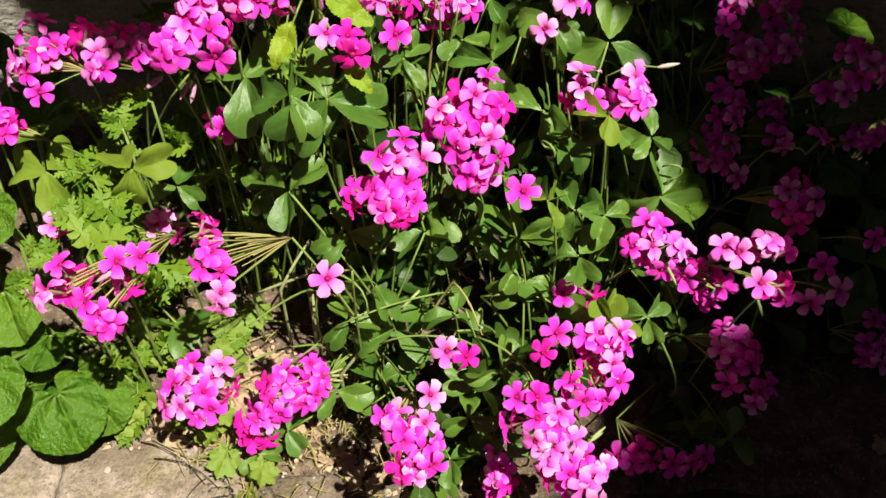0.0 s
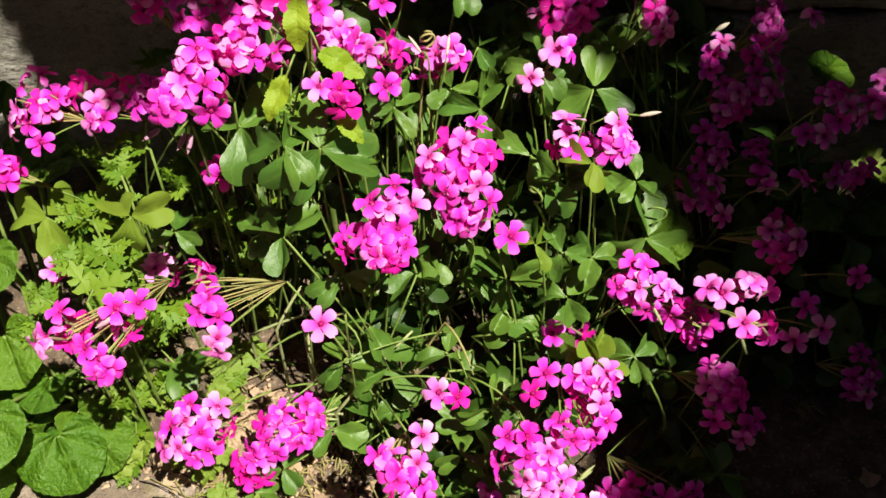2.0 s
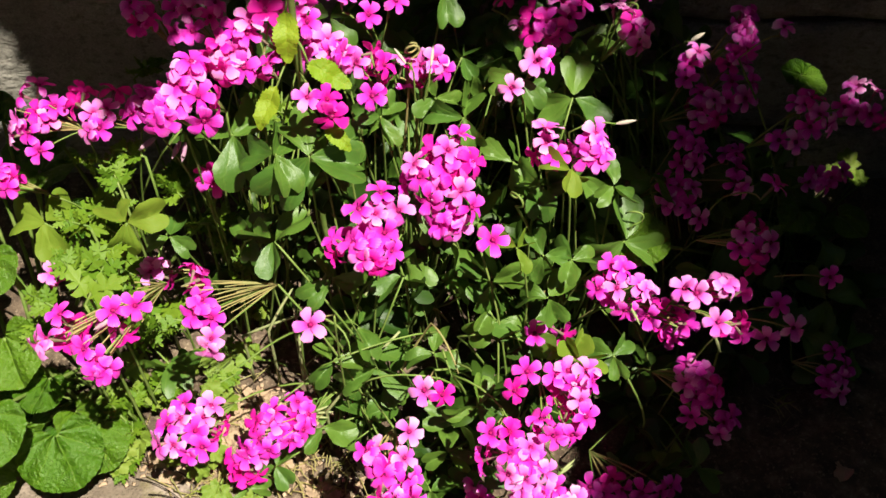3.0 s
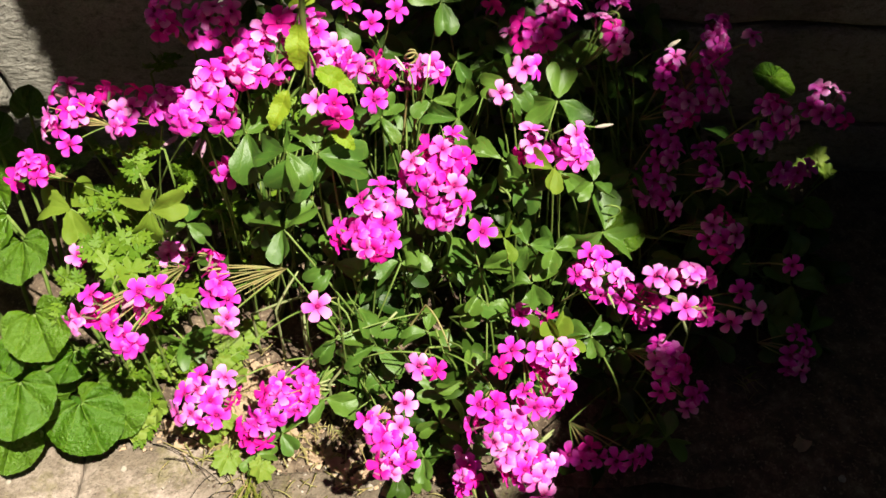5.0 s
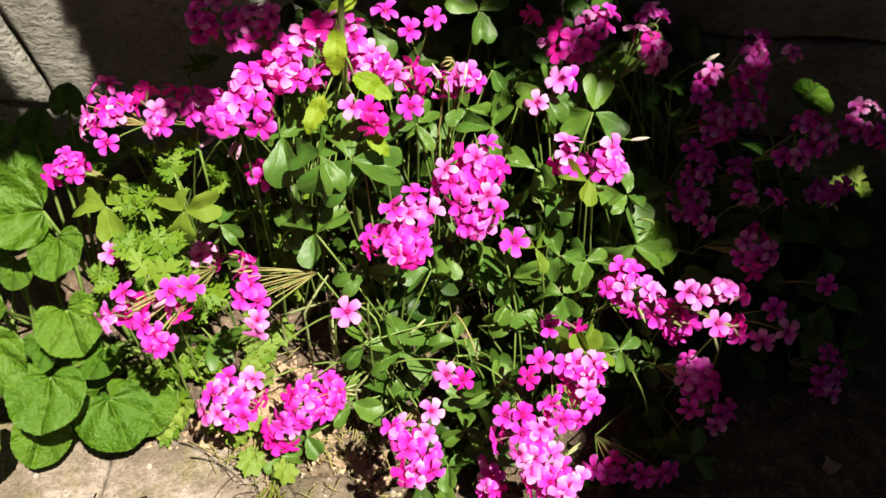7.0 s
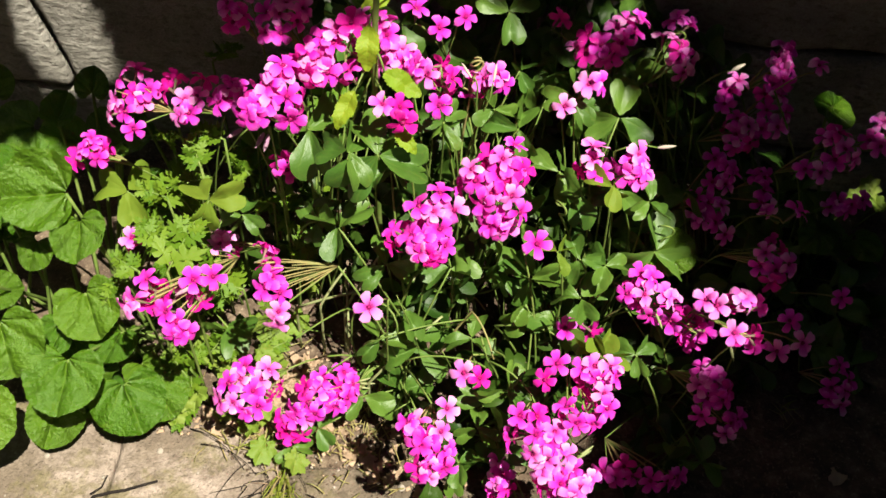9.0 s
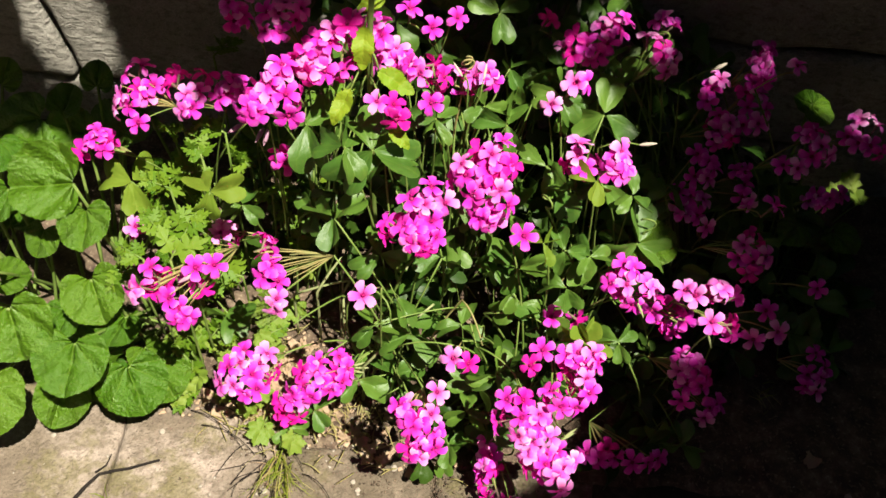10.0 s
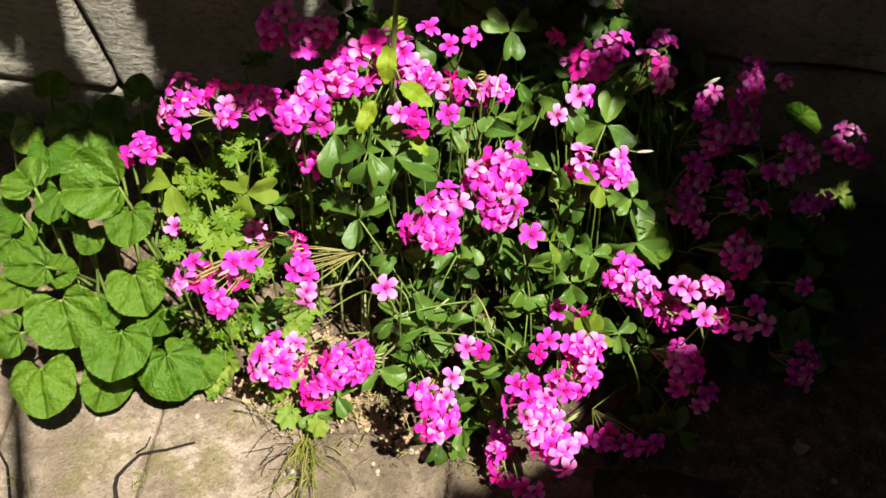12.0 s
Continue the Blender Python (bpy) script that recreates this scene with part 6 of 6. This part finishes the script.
# dry moss-like tuft by the wall; the stem is added to carry it
def dry_wall_tuft(at, r):
    at = Vector(at)
    foot = Vector((at.x - 0.01, at.y - 0.02, 0))
    root = thing("dry_tuft", foot, "pale dry bristly moss-like tuft by the wall on an added thin stem", "seed head", "dry seed heads")
    part("stem", tube("stem", bow(Vector((0, 0, -0.004)), at - foot, (0.004, 0, 0.01), 7), 0.0009, 0.0007, STRAW, 5), root)
    verts, faces = [], []
    for _ in range(90):
        way = Vector((rnd.gauss(0, 1), rnd.gauss(0, 1), rnd.gauss(0, 0.8))).normalized()
        v, f = tube_data([at - foot, at - foot + way * r * rnd.uniform(0.6, 1.1)], 0.0005, 0.0002, 3)
        k = len(verts)
        verts += v
        faces += [tuple(k + i for i in q) for q in f]
    part("bristles", mesh_of("bristles", verts, faces, DRY), root, label="tuft of dry tan bristles")


dry_wall_tuft((0.098, 0.166, 0.200), 0.009)
dry_wall_tuft((0.112, 0.170, 0.214), 0.008)


def grass_tuft(at, count, long, lean, label):
    root = thing("grass_tuft", at, label, "grass", "grass tufts")
    for i in range(count):
        a = rnd.uniform(0, 6.28)
        reach = long * rnd.uniform(0.4, 1.0)
        end = Vector((math.cos(a) * 0.45, math.sin(a) * 0.45, rnd.uniform(0.25, 0.9))).normalized() * reach + Vector(lean) * reach
        start = Vector((rnd.gauss(0, 0.004), rnd.gauss(0, 0.009), -0.003))
        end.z = max(end.z, 0.002)
        mid = start.lerp(end, 0.5) + Vector((0, 0, 0.22 * reach))
        w = Vector((-math.sin(a), math.cos(a), 0)) * 0.00045
        pts = [start, start.lerp(mid, 0.6), mid, mid.lerp(end, 0.6), end]
        verts = []
        for p, s in zip(pts, (1, 1, 0.9, 0.6, 0.1)):
            verts += [p - w * s, p + Vector((0, 0, -0.0003)), p + w * s]
        faces = []
        for j in range(4):
            for k in range(2):
                faces.append((3 * j + k, 3 * j + k + 1, 3 * j + 4 + k, 3 * j + 3 + k))
        part("blade", mesh_of("blade", verts, faces, GRASS if rnd.random() < 0.6 else STRAW), root)


for gx, gy, n in ((-0.099, -0.120, 26), (-0.096, -0.133, 26), (-0.096, -0.146, 24)):
    grass_tuft((gx, gy, 0.0), n, 0.042, (0.0, -0.95, -0.22), "tuft of thin yellow-green grass in a paving joint")
# dark strands drawn as the tuft's shadows, with a few dry stems
for k in range(20):
    at = Vector((-0.111 + rnd.gauss(0, 0.006), -0.135 + rnd.gauss(0, 0.012), 0.001))
    end = at + Vector((rnd.gauss(-0.006, 0.012), rnd.gauss(-0.016, 0.010), 0.0015))
    root = thing("ground_strand", at, "thin strand in the joint, dark ones standing in for grass shadows", "stem", "dead stems")
    part("stick", tube("stick", bow(Vector((0, 0, 0)), end - at, (rnd.gauss(0, 0.004), 0, 0.004), 5), 0.0004, 0.0002, TWIG if k < 15 else DRY, 5), root)
for at, end in (((-0.170, -0.096), (-0.127, -0.123)), ((-0.127, -0.120), (-0.143, -0.146)), ((-0.160, -0.107), (-0.118, -0.126)), ((-0.082, -0.138), (-0.056, -0.163)), ((-0.150, -0.090), (-0.125, -0.112)), ((-0.125, -0.118), (-0.107, -0.136))):
    at = Vector((*at, 0.003))
    end = Vector((*end, 0.0015))
    root = thing("ground_strand", at, "thin bent brown dead stem on the paving", "stem", "dead stems")
    part("stick", tube("stick", bow(Vector((0, 0, 0)), end - at, (0.002, 0.003, 0.005), 6), 0.0004, 0.0002, TWIG, 5), root)
grass_tuft((-0.113, -0.105, 0.0), 22, 0.028, (-0.3, -0.1, 0), "straggly thin grass at the edge of the bed")
grass_tuft((-0.216, -0.172, 0.0), 9, 0.022, (0, -0.1, 0), "sparse thin grass blades in a paving joint")
grass_tuft((-0.298, -0.186, 0.0), 5, 0.022, (0.1, 0, 0), "few thin grass blades in a paving joint")
grass_tuft((0.262, -0.045, 0.0), 12, 0.022, (0, 0, 0), "straggly dry grass in the shade")
grass_tuft((-0.135, -0.05, 0.0), 14, 0.03, (-0.2, -0.2, 0), "thin dry grass among the weeds")

twig = thing("twig", (-0.221, -0.152, 0.0), "thin crooked black twig lying on the paving", "twig")
part("stick", tube("stick", [Vector(p) - Vector((-0.221, -0.152, 0.0)) for p in ((-0.183, -0.137, 0.003), (-0.192, -0.140, 0.0018), (-0.203, -0.145, 0.0022), (-0.212, -0.147, 0.0016),
     (-0.222, -0.151, 0.002), (-0.229, -0.161, 0.0016), (-0.2335, -0.170, 0.0018), (-0.233, -0.178, 0.0015), (-0.229, -0.188, 0.0015))], 0.0009, 0.0017, TWIG, 6), twig)
part("side_shoot", tube("side_shoot", [Vector((-0.004, 0.002, 0.002)), Vector((0.002, 0.008, 0.002)), Vector((0.004, 0.016, 0.0035))], 0.0009, 0.0005, TWIG, 5), twig)
twig_b = thing("twig", (-0.315, -0.178, 0.0), "thin dark twig lying across the paving", "twig")
part("stick", tube("stick", [Vector((-0.02, 0.03, 0.001)), Vector((0.0, 0.008, 0.002)), Vector((0.012, -0.02, 0.001))], 0.0008, 0.0012, TWIG, 6), twig_b)


def dead_leaf_mesh(seed):
    r = random.Random(seed)
    a = r.uniform(0, 6)
    table = [(0, 0.6), (40, 0.42), (100, 0.33), (150, 0.36), (180, 0.42)]
    return blade("dead_leaf", 0.4, lambda phi: between(table, phi) * (1 + 0.22 * math.sin(3 * phi + a) + 0.12 * math.sin(8 * phi) + 0.06 * math.sin(13 * phi + a)),
                 lambda x, y: 1.3 * x * x + 0.12 * math.sin(7 * y + a) + 0.08 * math.sin(9 * x), DRY, 4, 22)


DEAD = [dead_leaf_mesh(s) for s in range(5)]
spots = [(-0.164, -0.091), (-0.137, -0.091), (-0.141, -0.084), (-0.070, -0.088), (-0.066, -0.094)] + [(rnd.gauss(-0.105, 0.018), rnd.gauss(-0.060, 0.014)) for i in range(56)] + [(rnd.gauss(-0.03, 0.012), rnd.gauss(-0.120, 0.008)) for i in range(7)] + [(-0.128, -0.088), (-0.122, -0.096), (-0.112, -0.090), (-0.136, -0.094), (-0.062, -0.106), (-0.055, -0.112), (-0.047, -0.098), (-0.035, -0.118),
         (-0.028, -0.104), (-0.118, -0.062), (-0.108, -0.050), (-0.096, -0.058), (-0.088, -0.066), (-0.102, -0.070), (-0.122, -0.050), (-0.112, -0.078), (-0.092, -0.046), (-0.10, -0.038), (-0.115, -0.072), (-0.085, -0.075), (-0.125, -0.070),
         (0.012, -0.112), (0.29, -0.087), (-0.084, -0.052), (-0.075, -0.06), (-0.03, -0.09)]
for x, y in spots:
    d = tagged(new("dead_leaf", rnd.choice(DEAD)), "curled dry tan leaf lying on the ground", "dead leaf", "dry leaves")
    d.matrix_basis = Matrix.Translation((x, y, 0.0035 + (0.002 if y > -0.09 else 0))) @ Matrix.Rotation(rnd.uniform(0, 6.28), 4, "Z") @ Matrix.Rotation(rnd.gauss(0, 0.15), 4, "X") @ Matrix.Scale(rnd.uniform(0.015, 0.020) if y < -0.085 and x < -0.105 else rnd.uniform(0.008, 0.016), 4)


def straw_litter():
    verts, faces = [], []
    for cx, cy, sx, sy, n in ((-0.100, -0.058, 0.022, 0.020, 100), (-0.118, -0.094, 0.018, 0.009, 70), (-0.06, -0.085, 0.02, 0.014, 60), (-0.03, -0.115, 0.03, 0.012, 40), (-0.17, -0.07, 0.03, 0.02, 24)):
        for _ in range(n):
            a = rnd.uniform(0, 6.28)
            p = Vector((cx + rnd.gauss(0, sx), cy + rnd.gauss(0, sy), rnd.uniform(0.003, 0.007)))
            q = p + Vector((math.cos(a), math.sin(a), rnd.gauss(0, 0.12))) * rnd.uniform(0.006, 0.022)
            q.z = max(q.z, 0.002)
            v, f = tube_data(bow(p, q, (rnd.gauss(0, 0.001), rnd.gauss(0, 0.001), 0.0015), 3), 0.0005, 0.0003, 4)
            faces += [tuple(i + len(verts) for i in face) for face in f]
            verts += v
    tagged(new("straw", mesh_of("straw", verts, faces, STRAW)), "dry straw-coloured stalk bits lying on soil", "litter", kind="stuff")


straw_litter()


def crumbs(name, label, category, mat, places, low, high, flat=1.0):
    verts, faces = [], []
    for x, y in places:
        s = rnd.uniform(low, high)
        bm_v = [Vector((a, b_, c)).normalized() for a in (-1, 1) for b_ in (-1, 1) for c in (-1, 1)]
        k = len(verts)
        stretch = Vector((rnd.uniform(0.7, 1.3), rnd.uniform(0.7, 1.3), rnd.uniform(0.5, 0.8) * flat))
        turn = Matrix.Rotation(rnd.uniform(0, 3), 3, "Z") @ Matrix.Rotation(rnd.gauss(0, 0.25), 3, "X")
        bed = 0.002 if y > -0.085 else 0.0008
        for v in bm_v:
            p = turn @ Vector((v.x * stretch.x, v.y * stretch.y, v.z * stretch.z)) * s
            verts.append(p * rnd.uniform(0.6, 1.15) + Vector((x, y, bed + s * 0.3)))
        for f in ((0, 1, 3, 2), (4, 6, 7, 5), (0, 4, 5, 1), (2, 3, 7, 6), (0, 2, 6, 4), (1, 5, 7, 3)):
            faces.append(tuple(k + i for i in f))
    ob = new(name, mesh_of(name, verts, faces, mat))
    return tagged(ob, label, category, kind="stuff")


def scatter(cx, cy, sx, sy, n):
    return [(cx + rnd.gauss(0, sx), cy + rnd.gauss(0, sy)) for _ in range(n)]


crumbs("leaf_litter", "crumbled pale dry leaf bits lying on the soil", "litter", DRY,
       scatter(-0.100, -0.060, 0.022, 0.016, 260) + scatter(-0.055, -0.098, 0.025, 0.012, 70) + scatter(-0.02, -0.112, 0.02, 0.008, 30) + scatter(-0.165, -0.09, 0.03, 0.006, 40), 0.0012, 0.0034, 0.22)
crumbs("gravel", "small pale stones and grit on paving and soil", "gravel", PEBBLE,
       scatter(-0.05, -0.108, 0.025, 0.012, 60) + scatter(-0.10, -0.06, 0.025, 0.02, 60) + scatter(-0.2, -0.15, 0.1, 0.03, 26) + scatter(0.1, -0.15, 0.15, 0.03, 40) + scatter(-0.318, -0.14, 0.003, 0.025, 24), 0.0005, 0.0017)
crumbs("soil_crumbs", "loose brown soil crumbs and leaf bits", "soil", SOIL,
       scatter(-0.10, -0.06, 0.03, 0.02, 160) + scatter(0.0, -0.115, 0.06, 0.014, 320) + scatter(-0.16, -0.085, 0.05, 0.006, 80) + scatter(0.15, -0.09, 0.1, 0.02, 120) + scatter(0.012, -0.165, 0.0025, 0.025, 140) + scatter(0.0, -0.135, 0.04, 0.008, 120), 0.0005, 0.0015)
for x, y, s in ((-0.187, -0.114, 0.0022), (-0.262, -0.124, 0.002), (-0.018, -0.127, 0.0026), (-0.107, -0.152, 0.003), (0.314, -0.119, 0.0028), (-0.046, -0.14, 0.0018), (-0.042, -0.146, 0.002)):
    bm = bmesh.new()
    bmesh.ops.create_icosphere(bm, subdivisions=2, radius=s)
    for v in bm.verts:
        v.co *= 1 + 0.25 * noise.noise(v.co / s * 1.3 + Vector((x * 90, y * 90, 0)))
        v.co.z *= 0.6
    me = bpy.data.meshes.new("pebble")
    bm.to_mesh(me)
    bm.free()
    me.materials.append(PEBBLE)
    p = tagged(new("pebble", me), "small pale stone lying on the paving", "pebble", "pebbles")
    p.matrix_basis = pose(x, y, s * 0.5, 0, 0, rnd.uniform(0, 180))
